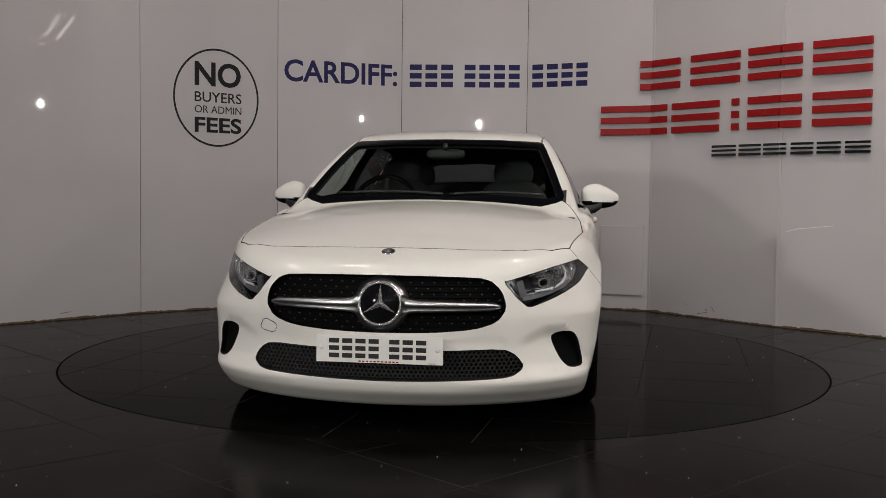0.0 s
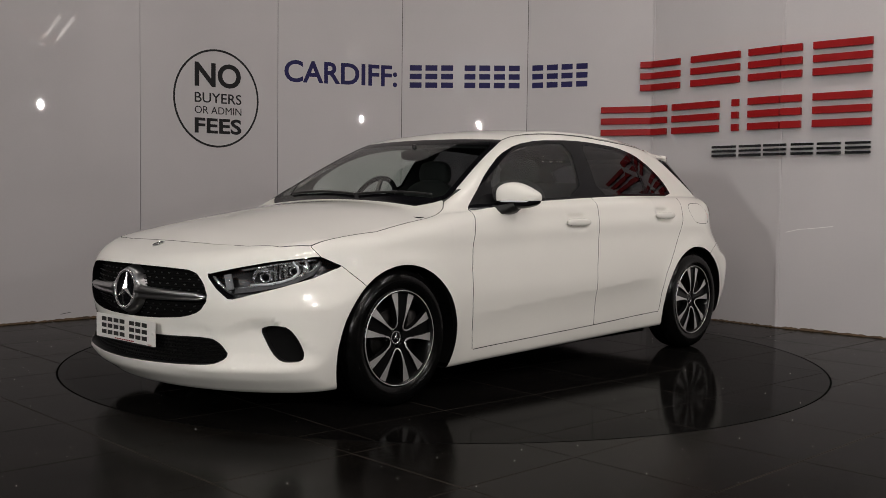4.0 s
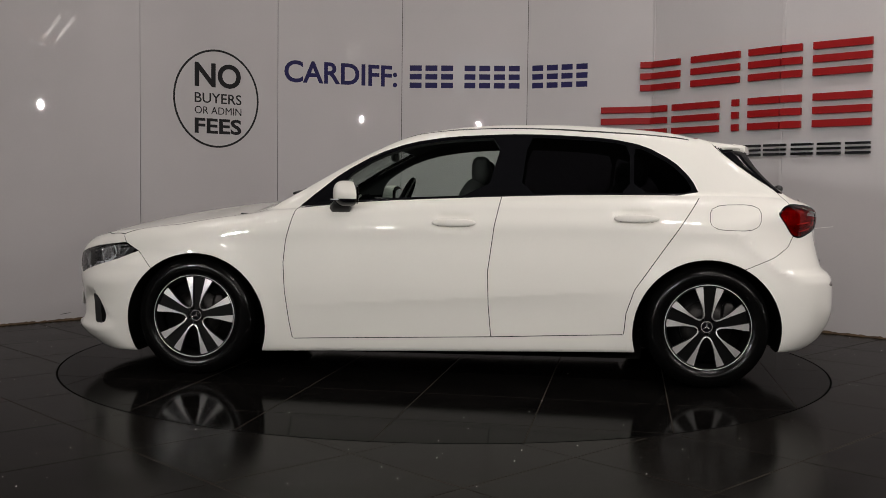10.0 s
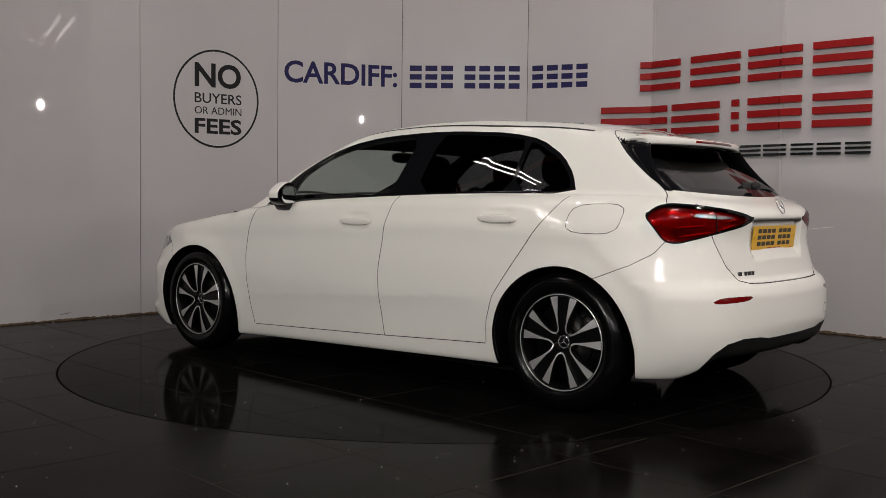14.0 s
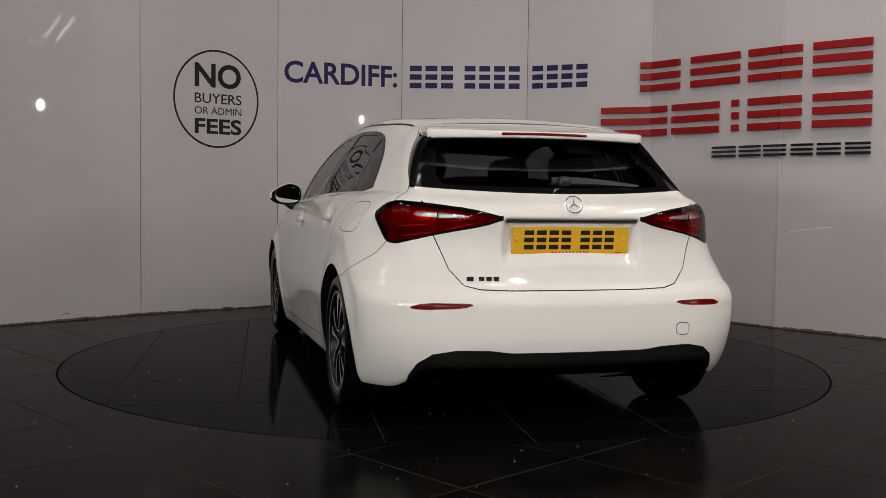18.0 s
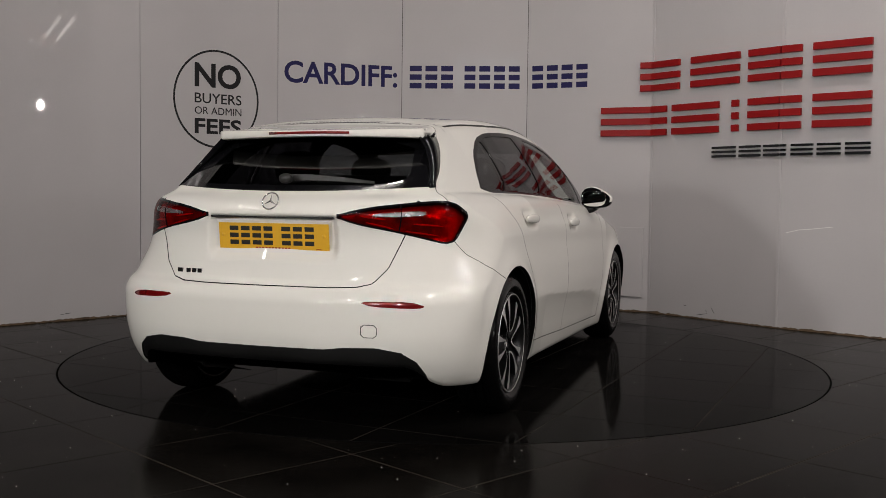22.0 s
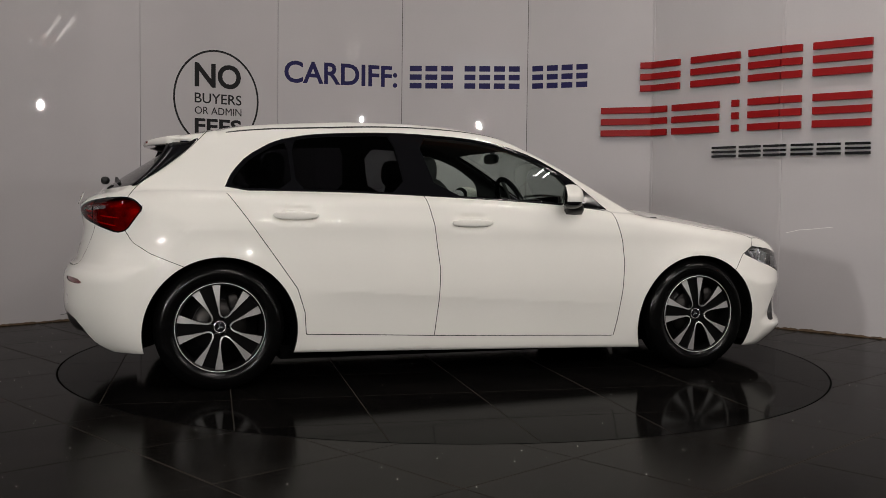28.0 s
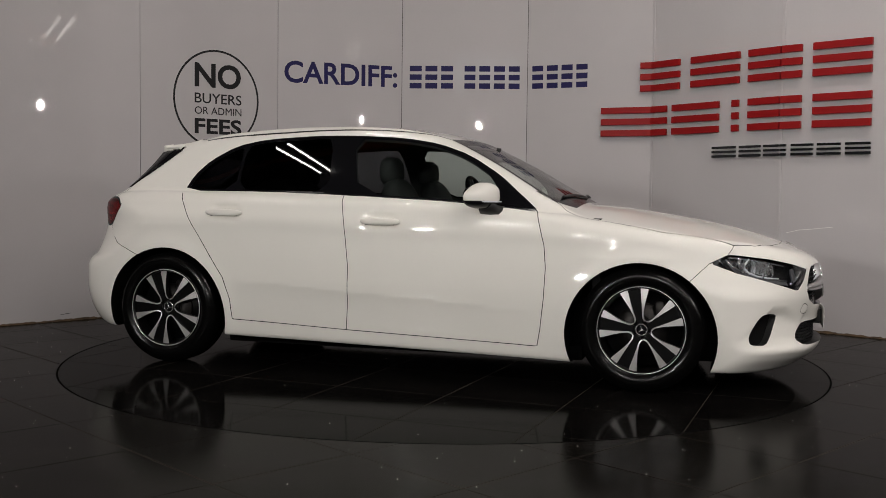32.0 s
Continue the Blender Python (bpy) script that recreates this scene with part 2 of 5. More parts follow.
def lower_body(x, y, z):
    side = WIDTH(x) - SIDE_IN(z)
    crease = 0.39 + (0.83 - x) * 0.062
    under = np.clip((crease - z) / 0.17, 0, 1)
    door_span = np.clip((0.95 - np.abs(x)) / 0.25, 0, 1)
    side = side - 0.015 * door_span * under * (1.6 - under)
    for ax, az, ar in ARCHES:
        d = np.hypot(x - ax, z - az)
        side = side + 0.012 * np.exp(-((d - ar) / 0.055) ** 2) * np.clip((z - 0.15) / 0.2, 0, 1)
    # a soft shoulder that runs from the headlight over the wheel to the tail light
    side = side + 0.006 * np.exp(-((z - (0.80 + (0.5 - x) * 0.028)) / 0.05) ** 2)
    # the fenders lean in towards the bonnet, the haunches towards the hatch
    side = side - 0.034 * np.clip((x - 1.0) / 0.5, 0, 1) * np.clip((z - 0.68) / 0.12, 0, 1.6)
    side = side - 0.42 * np.clip((-0.9 - x) / 0.8, 0, 1) * np.clip(z - 0.80, 0, 0.3)
    f = y - side
    front = NOSE(z) - 0.42 * y ** 2 - FRONT_ROUND(z) * y ** 6
    # hollows round the side vents, and the ledge under them
    brow = 0.440 - 0.75 * np.clip(0.66 - y, 0, 1) ** 1.2 - 1.2 * np.clip(y - 0.73, 0, 1)
    deep = step01((brow + 0.016 - z) / 0.060) * step01((z - 0.225) / 0.035) * step01((y - 0.50) / 0.20) * (0.4 + 0.6 * np.clip((z - 0.24) / 0.16, 0, 1))
    front = front - 0.026 * deep
    # the intake sits in a flat that folds back along a slanting line
    fold = ((0.579 - 0.66 * (z - 0.272)) - y) * 0.83
    front = front - 0.005 * step01((fold + 0.012) / 0.040) * step01((y - 0.20) / 0.25) * step01((z - 0.205) / 0.035) * step01((0.430 - z) / 0.05)
    front = front + 0.014 * np.exp(-((z - 0.225) / 0.03) ** 2) * np.clip((y - 0.3) / 0.2, 0, 1)
    f = smax(f, x - front, 0.06)
    tail = TAIL(z) + 0.13 * y ** 2 + REAR_ROUND(z) * y ** 6
    # the number plate sits in a shallow recess of the hatch
    tail = tail + 0.030 * np.clip((0.305 - y) / 0.03, 0, 1) * np.clip((0.893 - z) / 0.006, 0, 1) * np.clip((z - 0.705) / 0.05, 0, 1)
    # cups behind the door handles
    for hx, hz in HANDLES:
        f = f + 0.017 * np.exp(-((x - hx) / 0.085) ** 4 - ((z - hz - 0.004) / 0.041) ** 4)
    f = smax(f, tail - x, 0.05)
    f = smax(f, z - (DECK(x) - CROWN(x) * y ** 2), 0.06)
    return smax(f, under_edge(x, y) - z, 0.03)


def cabin(x, y, z):
    xs = x + BOW(x) * y ** 2
    top = z - (SPINE(xs) - 0.085 * y ** 2)
    up = z - 0.98
    bend = 0.42 + 0.24 * np.clip((-0.8 - x) / 0.5, 0, 1)
    side = y - (BELT_Y(x) - 0.41 * up - bend * up * np.abs(up))
    f = smax(top, side, 0.05)
    return np.maximum(f, 0.925 - 0.065 * step01(x / 0.5) - z)


def spoiler(x, y, z):
    top = SPOILER_TOP(x) - (0.090 - 0.055 * np.clip((-1.40 - x) / 0.25, 0, 1)) * y ** 2
    f = smax(z - top, (1.256 - 0.02 * y ** 2) - z, 0.010)
    f = smax(f, (-1.700 + 0.40 * y ** 2) - x, 0.016)
    f = smax(f, y - (0.532 - 0.10 * (x + 1.60)), 0.045)
    return np.maximum(f, x + 1.36)


def body(x, y, z):
    y = np.abs(y)
    f = smin(lower_body(x, y, z), cabin(x, y, z), 0.018)
    return smin(f, spoiler(x, y, z), 0.028)


def body_normal(v):
    e = 0.002
    x, y, z = v[:, 0], v[:, 1], v[:, 2]
    g = np.stack([body(x + e, y, z) - body(x - e, y, z), body(x, y + e, z) - body(x, y - e, z), body(x, y, z + e) - body(x, y, z - e)], 1) / (2 * e)
    size = np.linalg.norm(g, axis=1)
    return g / np.maximum(size, 1e-6)[:, None], size


def body_surface(step):
    """Points and triangles of the whole body's skin, from the shape functions."""
    lo = np.array((-2.22, -0.99, 0.06))
    n = [int(c / step) + 2 for c in (4.62, 1.98, 1.44)]
    n[1] += n[1] % 2
    lo[1] = -(n[1] - 1) * step / 2
    ax = [lo[i] + step * np.arange(n[i]) for i in range(3)]
    gx, gy, gz = np.meshgrid(*ax, indexing="ij")
    f = body(gx, gy, gz)
    inside = f < 0
    c = [slice(None, -1), slice(1, None)]
    corner = [(i, j, k) for i in (0, 1) for j in (0, 1) for k in (0, 1)]
    count = sum(inside[c[i], c[j], c[k]].astype(int) for i, j, k in corner)
    mixed = (count > 0) & (count < 8)
    index = -np.ones(mixed.shape, int)
    index[mixed] = np.arange(mixed.sum())
    cells = np.argwhere(mixed)
    total, hits = np.zeros((len(cells), 3)), np.zeros(len(cells))
    for a in corner:
        for d in range(3):
            if a[d]:
                continue
            b = tuple(1 if q == d else a[q] for q in range(3))
            fa = f[cells[:, 0] + a[0], cells[:, 1] + a[1], cells[:, 2] + a[2]]
            fb = f[cells[:, 0] + b[0], cells[:, 1] + b[1], cells[:, 2] + b[2]]
            cross = (fa < 0) != (fb < 0)
            w = np.where(cross, fa / np.where(cross, fa - fb, 1), 0)
            p = np.array(a, float)[None, :] + w[:, None] * (np.array(b) - np.array(a))[None, :]
            total += p * cross[:, None]
            hits += cross
    v = lo + step * (cells + total / hits[:, None])
    for _ in range(5):
        g, size = body_normal(v)
        d = body(v[:, 0], v[:, 1], v[:, 2]) / np.maximum(size, 0.3)
        v = v - g * np.clip(d, -step, step)[:, None]
    quads = []
    for d in range(3):
        a, b = [q for q in range(3) if q != d]
        sl0, sl1 = [slice(1, -1)] * 3, [slice(1, -1)] * 3
        sl0[d], sl1[d] = slice(0, -1), slice(1, None)
        f0, f1 = inside[tuple(sl0)], inside[tuple(sl1)]
        at = np.argwhere(f0 != f1)
        out = f0[f0 != f1]
        at[:, a] += 1
        at[:, b] += 1
        ring = []
        for oa, ob in ((-1, -1), (0, -1), (0, 0), (-1, 0)):
            q = at.copy()
            q[:, a] += oa
            q[:, b] += ob
            ring.append(index[q[:, 0], q[:, 1], q[:, 2]])
        ring = np.stack(ring, 1)
        turn = out if d != 1 else ~out
        ring[~turn] = ring[~turn][:, ::-1]
        quads.append(ring)
    quads = np.concatenate(quads)
    quads = quads[(quads >= 0).all(1)]
    return v, np.concatenate([quads[:, [0, 1, 2]], quads[:, [0, 2, 3]]])

# ---------------------------------------------------------------- mesh tools
def mesh_of(name, verts, faces, mat, smooth=False):
    me = bpy.data.meshes.new(name)
    me.from_pydata([tuple(v) for v in verts], [], [tuple(f) for f in faces])
    if smooth:
        me.shade_smooth()
    for m in mat if isinstance(mat, (list, tuple)) else [mat]:
        me.materials.append(m)
    return me


def box_data(name, lo, hi, mat, bevel=0.0):
    bm = bmesh.new()
    bmesh.ops.create_cube(bm, size=1)
    for v in bm.verts:
        v.co = Vector([(lo[i] + hi[i]) / 2 + v.co[i] * (hi[i] - lo[i]) for i in range(3)])
    if bevel:
        bmesh.ops.bevel(bm, geom=bm.edges[:], offset=bevel, segments=2, affect="EDGES", profile=0.7)
    me = bpy.data.meshes.new(name)
    bm.to_mesh(me)
    bm.free()
    me.materials.append(mat)
    return me


def part(name, me, parent, label=""):
    ob = new(name, me)
    ob.parent = parent
    return tagged(ob, label)


# ---------------------------------------------------------------- the display room
CORNERS = [(-5.04, -0.75), (-3.32, 1.02), (-2.47, 1.90), (-1.49, 2.66), (-0.415, 3.03), (0.73, 2.97), (1.78, 2.51), (2.57, 1.53), (3.46, 0.70), (4.35, -0.13), (5.24, -0.96)]
TOP = 3.9


def panel_frame(i):
    """The pose of a panel: x along it, y into the room, z up."""
    a, b = Vector((*CORNERS[i], 0)), Vector((*CORNERS[i + 1], 0))
    x = (b - a).normalized()
    y = Vector((x.y, -x.x, 0))
    m = Matrix((x, y, Vector((0, 0, 1)))).transposed().to_4x4()
    m.translation = a
    return m, (b - a).length


wall = tagged(new("wall_panels"), kind="structure", label="faceted back wall of glossy white panels")
for i in range(len(CORNERS) - 1):
    m, length = panel_frame(i)
    me = box_data("panel", (0.002, -0.03, 0.004), (length - 0.002, 0, TOP), PANEL, 0.0015)
    part("panel", me, wall).matrix_local = m
    part("panel_backing", box_data("panel_backing", (-0.03, -0.06, 0.0), (length + 0.03, -0.031, TOP), JOINT), wall).matrix_local = m


# ---------------------------------------------------------------- floor and turntable
RT = 2.25
TILE_SIZE = 0.60
ground = tagged(new("floor", box_data("floor", (-13, -19, -0.2), (27, 7, -0.0012), JOINT)), kind="structure", label="floor of polished black square tiles")
turntable = tagged(new("turntable"), category="turntable", label="round turntable flush with the floor, laid with polished black tiles")


def disc_data(name, r, lo, hi, mat, n=160):
    vs = [(r * math.cos(2 * math.pi * i / n), r * math.sin(2 * math.pi * i / n), z) for z in (lo, hi) for i in range(n)]
    fs = [tuple(range(n - 1, -1, -1)), tuple(range(n, 2 * n))] + [(i, (i + 1) % n, n + (i + 1) % n, n + i) for i in range(n)]
    return mesh_of(name, vs, fs, mat)


part("platform", disc_data("platform", RT - 0.012, -0.0048, -0.0007, JOINT_TABLE), turntable, "dark platform under the tiles")
tile_mes = {m: box_data("tile", (-TILE_SIZE / 2 + 0.0026, -TILE_SIZE / 2 + 0.0026, -0.004), (TILE_SIZE / 2 - 0.0026, TILE_SIZE / 2 - 0.0026, 0.0), m, 0.0012) for m in (TILE, TILE_WORN)}


def trimmed_tile(cx, cy, keep_inside, radius):
    """A tile whose corner is cut by the turntable's round edge; None if nothing is left."""
    n = 20
    h = TILE_SIZE / 2 - 0.0026
    g = np.linspace(-h, h, n + 1)
    v = np.array([(cx + a, cy + b, 0.0) for b in g for a in g])
    t = np.array([q for j in range(n) for i in range(n) for q in ((j * (n + 1) + i, j * (n + 1) + i + 1, (j + 1) * (n + 1) + i + 1), (j * (n + 1) + i, (j + 1) * (n + 1) + i + 1, (j + 1) * (n + 1) + i))])
    way = 1 if keep_inside else -1
    f = way * (np.hypot(v[:, 0], v[:, 1]) - radius)
    if (f > 0).all():
        return None
    v, t = cut(v, t, f)
    c = v[t].mean(1)
    t = t[way * (np.hypot(c[:, 0], c[:, 1]) - radius) < 0]
    used, back = np.unique(t, return_inverse=True)
    return mesh_of("tile", v[used].tolist(), back.reshape(-1, 3).tolist(), TILE if keep_inside else TILE_WORN)


def lay_tiles(parent, turn, ox, oy, reach, keep_inside, radius, wanted):
    rot = pose(0, 0, 0, 0, 0, turn)
    k = int(reach / TILE_SIZE) + 2
    for i in range(-k, k + 1):
        for j in range(-k, k + 1):
            cx, cy = ox + TILE_SIZE * (i + 0.5), oy + TILE_SIZE * (j + 0.5)
            far = max(math.hypot(cx + a * 0.3, cy + b * 0.3) for a in (-1, 1) for b in (-1, 1))
            near = math.hypot(max(abs(cx) - 0.3, 0), max(abs(cy) - 0.3, 0))
            spot = rot @ Vector((cx, cy, 0))
            if not wanted(spot.x, spot.y):
                continue
            whole = far < radius if keep_inside else near > radius
            gone = near > radius if keep_inside else far < radius
            if whole:
                part("tile", tile_mes[TILE if keep_inside else TILE_WORN], parent).matrix_local = rot @ pose(cx, cy, 0)
            elif not gone:
                me = trimmed_tile(cx, cy, keep_inside, radius)
                if me:
                    part("tile", me, parent).matrix_local = rot


def in_room(x, y):
    if not (-5.5 < x < 5.5 and -6.0 < y < 3.5):
        return False
    for a, b in zip(CORNERS, CORNERS[1:]):
        side = (b[0] - a[0]) * (y - a[1]) - (b[1] - a[1]) * (x - a[0])
        if side > 0.42 * math.hypot(b[0] - a[0], b[1] - a[1]):
            return False
    return True

# ---------------------------------------------------------------- cutting the skin into panels
def polygon_distance(p, poly):
    """Signed distance of points to a closed outline, negative inside."""
    q = np.array(poly, float)
    best, inside = np.full(len(p), 1e9), np.zeros(len(p), bool)
    for a, b in zip(q, np.roll(q, -1, 0)):
        e = b - a
        w = np.clip(((p - a) @ e) / (e @ e), 0, 1)
        best = np.minimum(best, ((p - a - w[:, None] * e) ** 2).sum(1))
        if a[1] != b[1]:
            straddle = (a[1] > p[:, 1]) != (b[1] > p[:, 1])
            inside ^= straddle & (p[:, 0] < (b[0] - a[0]) * (p[:, 1] - a[1]) / (b[1] - a[1]) + a[0])
    return np.where(inside, -1, 1) * np.sqrt(best)


def rounded(poly, turns=2):
    """Cuts the corners of an outline twice over."""
    for _ in range(turns):
        poly = [tuple(np.array(a) * w + np.array(b) * (1 - w)) for a, b in zip(poly, poly[1:] + poly[:1]) for w in (0.8, 0.2)]
    return poly


def cut(v, t, f):
    """Splits the triangles along the line f = 0."""
    f = np.where(np.abs(f) < 2e-5, 2e-5, f)
    s = f > 0
    st = s[t]
    count = st.sum(1)
    one, two = count == 1, count == 2
    mixed = one | two
    if not mixed.any():
        return v, t
    m, sm = t[mixed], st[mixed]
    odd = np.where(one[mixed], sm.argmax(1), (~sm).argmax(1))
    k = np.arange(len(m))
    a, b, c = m[k, odd], m[k, (odd + 1) % 3], m[k, (odd + 2) % 3]
    ends = np.sort(np.concatenate([np.stack([a, b], 1), np.stack([a, c], 1)]), 1)
    uniq, back = np.unique(ends, axis=0, return_inverse=True)
    back = back.ravel()
    w = f[uniq[:, 0]] / (f[uniq[:, 0]] - f[uniq[:, 1]])
    fresh = v[uniq[:, 0]] * (1 - w)[:, None] + v[uniq[:, 1]] * w[:, None]
    ab, ac = len(v) + back[:len(m)], len(v) + back[len(m):]
    parts = [t[~mixed], np.stack([a, ab, ac], 1), np.stack([ab, b, c], 1), np.stack([ab, c, ac], 1)]
    return np.concatenate([v, fresh]), np.concatenate(parts)


# outlines: side view (x, z), front and rear view (|y|, z), plan (x, |y|), corner view (slant, z)
DOOR_LINE = [(0.828, 0.209), (0.845, 0.301), (0.865, 0.467), (0.873, 0.620), (0.862, 0.740), (0.838, 0.830), (0.816, 0.906)]
GLASS_TOP = [(0.711, 1.002), (0.590, 1.104), (0.405, 1.214), (0.219, 1.279), (0.0, 1.314), (-0.317, 1.330)]
GLASS_TOP_REAR = [(-0.540, 1.329), (-0.861, 1.311), (-1.054, 1.272), (-1.207, 1.186), (-1.292, 1.096), (-1.335, 1.003)]
GLASS_LOW = [(-0.750, 1.001), (-0.280, 0.986), (0.405, 0.954), (0.704, 0.922)]
PILLAR_LINE = [(-0.287, 0.983), (-0.253, 0.833), (-0.222, 0.594), (-0.227, 0.412), (-0.242, 0.243)]
REAR_DOOR_LINE = [(-1.315, 0.980), (-1.197, 0.813), (-1.089, 0.661), (-0.984, 0.510), (-0.944, 0.387), (-0.935, 0.273)]
FRONT_DOOR = DOOR_LINE + GLASS_TOP + PILLAR_LINE
REAR_DOOR = PILLAR_LINE[::-1] + [(-0.317, 1.330)] + GLASS_TOP_REAR + REAR_DOOR_LINE
SIDE_GLASS = rounded([(0.822, 0.908)] + GLASS_TOP + GLASS_TOP_REAR + GLASS_LOW, 1)
PANE_FRONT = rounded([(0.60, 0.945), (0.56, 1.085), (0.395, 1.194), (0.215, 1.259), (0.0, 1.295), (-0.290, 1.311), (-0.205, 0.995), (0.405, 0.967)], 1)
PANE_REAR = rounded([(-0.385, 1.000), (-0.425, 1.310), (-0.540, 1.310), (-0.861, 1.292), (-0.975, 1.270), (-0.965, 1.012), (-0.750, 1.012)], 1)
PANE_QUARTER = rounded([(-0.985, 1.014), (-0.995, 1.262), (-1.048, 1.250), (-1.190, 1.172), (-1.270, 1.090), (-1.305, 1.016)], 1)
WINDSCREEN = [(-0.1, 0.90), (0.560, 0.925), (0.660, 0.950), (0.694, 0.966), (0.700, 0.990), (0.648, 1.120), (0.585, 1.255), (0.562, 1.296), (0.535, 1.306), (0.30, 1.315), (-0.1, 1.318)]
BONNET = [(2.056, -0.1), (2.052, 0.15), (2.035, 0.35), (1.990, 0.54), (1.910, 0.672), (1.800, 0.746), (1.460, 0.802), (1.160, 0.786), (1.020, 0.768), (0.950, 0.745), (0.900, 0.700), (0.88, 0.60), (0.88, -0.1)]
HEADLIGHT = [(-1.186, 0.633), (-1.063, 0.661), (-0.914, 0.688), (-0.714, 0.711), (-0.690, 0.706), (-0.608, 0.668), (-0.730, 0.617), (-0.886, 0.575), (-1.065, 0.529), (-1.088, 0.530), (-1.137, 0.570)]
GRILLE = rounded([(-0.2, 0.660), (0.28, 0.656), (0.43, 0.648), (0.484, 0.600), (0.506, 0.528), (0.468, 0.470), (0.38, 0.441), (0.20, 0.427), (-0.2, 0.424)], 1)
INTAKE = rounded([(-0.2, 0.352), (0.24, 0.354), (0.495, 0.359), (0.545, 0.330), (0.578, 0.280), (0.53, 0.244), (0.40, 0.237), (0.249, 0.233), (-0.2, 0.229)], 1)
VENT = rounded([(-0.952, 0.402), (-0.917, 0.417), (-0.836, 0.417), (-0.795, 0.376), (-0.758, 0.300), (-0.766, 0.262), (-0.856, 0.260), (-0.900, 0.300)], 2)
TAIL_LIGHT = rounded([(-0.670, 0.908), (-0.727, 0.952), (-0.789, 0.966), (-0.933, 0.956), (-1.111, 0.934), (-1.240, 0.897), (-1.156, 0.862), (-1.006, 0.831), (-0.895, 0.805), (-0.806, 0.784), (-0.752, 0.794), (-0.706, 0.858)], 1)
LAMP_CLEAR = rounded([(-0.880, 0.905), (-0.900, 0.928), (-0.985, 0.925), (-1.100, 0.908), (-1.105, 0.894), (-0.990, 0.896)], 1)
HATCH = [(-0.2, 0.605), (0.282, 0.606), (0.405, 0.610), (0.468, 0.625), (0.523, 0.688), (0.553, 0.766), (0.580, 0.830), (0.610, 0.960), (0.652, 1.018), (0.622, 1.120), (0.588, 1.235), (0.560, 1.300), (0.560, 1.6), (-0.2, 1.6)]
REAR_PANE = rounded([(-0.2, 1.022), (0.40, 1.028), (0.525, 1.040), (0.450, 1.235), (-0.2, 1.250)], 1)
REFLECTOR = rounded([(0.438, 0.553), (0.463, 0.559), (0.640, 0.559), (0.695, 0.541), (0.663, 0.531), (0.485, 0.538)], 1)
DIFFUSER = [(-0.2, 0.357), (0.290, 0.358), (0.372, 0.369), (0.506, 0.372), (0.600, 0.354), (0.655, 0.315), (0.680, 0.260), (0.690, 0.0), (-0.2, 0.0)]
FRONT_BUMPER = [(1.50, 0.48), (1.616, 0.595), (1.690, 0.667), (1.770, 0.700), (1.800, 0.745), (1.80, 0.95), (2.6, 0.95), (2.6, -0.2), (1.4, -0.2)]
REAR_BUMPER = [(-1.45, 0.590), (-1.579, 0.640), (-1.700, 0.690), (-1.779, 0.742), (-1.815, 0.800), (-1.93, 0.80), (-2.6, 0.80), (-2.6, -0.2), (-1.3, -0.2)]
SILL = [(1.2, 0.206), (-1.2, 0.266), (-1.2, -0.2), (1.2, -0.2)]
FUEL_FLAP = rounded([(-1.374, 0.954), (-1.640, 0.960), (-1.624, 0.822), (-1.364, 0.826)])
TOW_REAR = rounded([(0.446, 0.465), (0.510, 0.464), (0.510, 0.413), (0.446, 0.414)], 1)
TOW_FRONT = rounded([(0.520, 0.462), (0.452, 0.438), (0.470, 0.398), (0.545, 0.412)], 1)
GAP = 0.0021
HATCH_EDGE = curve((0.90, -1.83), (0.96, -1.80), (1.027, -1.745), (1.095, -1.648), (1.177, -1.540), (1.241, -1.468), (1.30, -1.41), (1.5, -1.2))


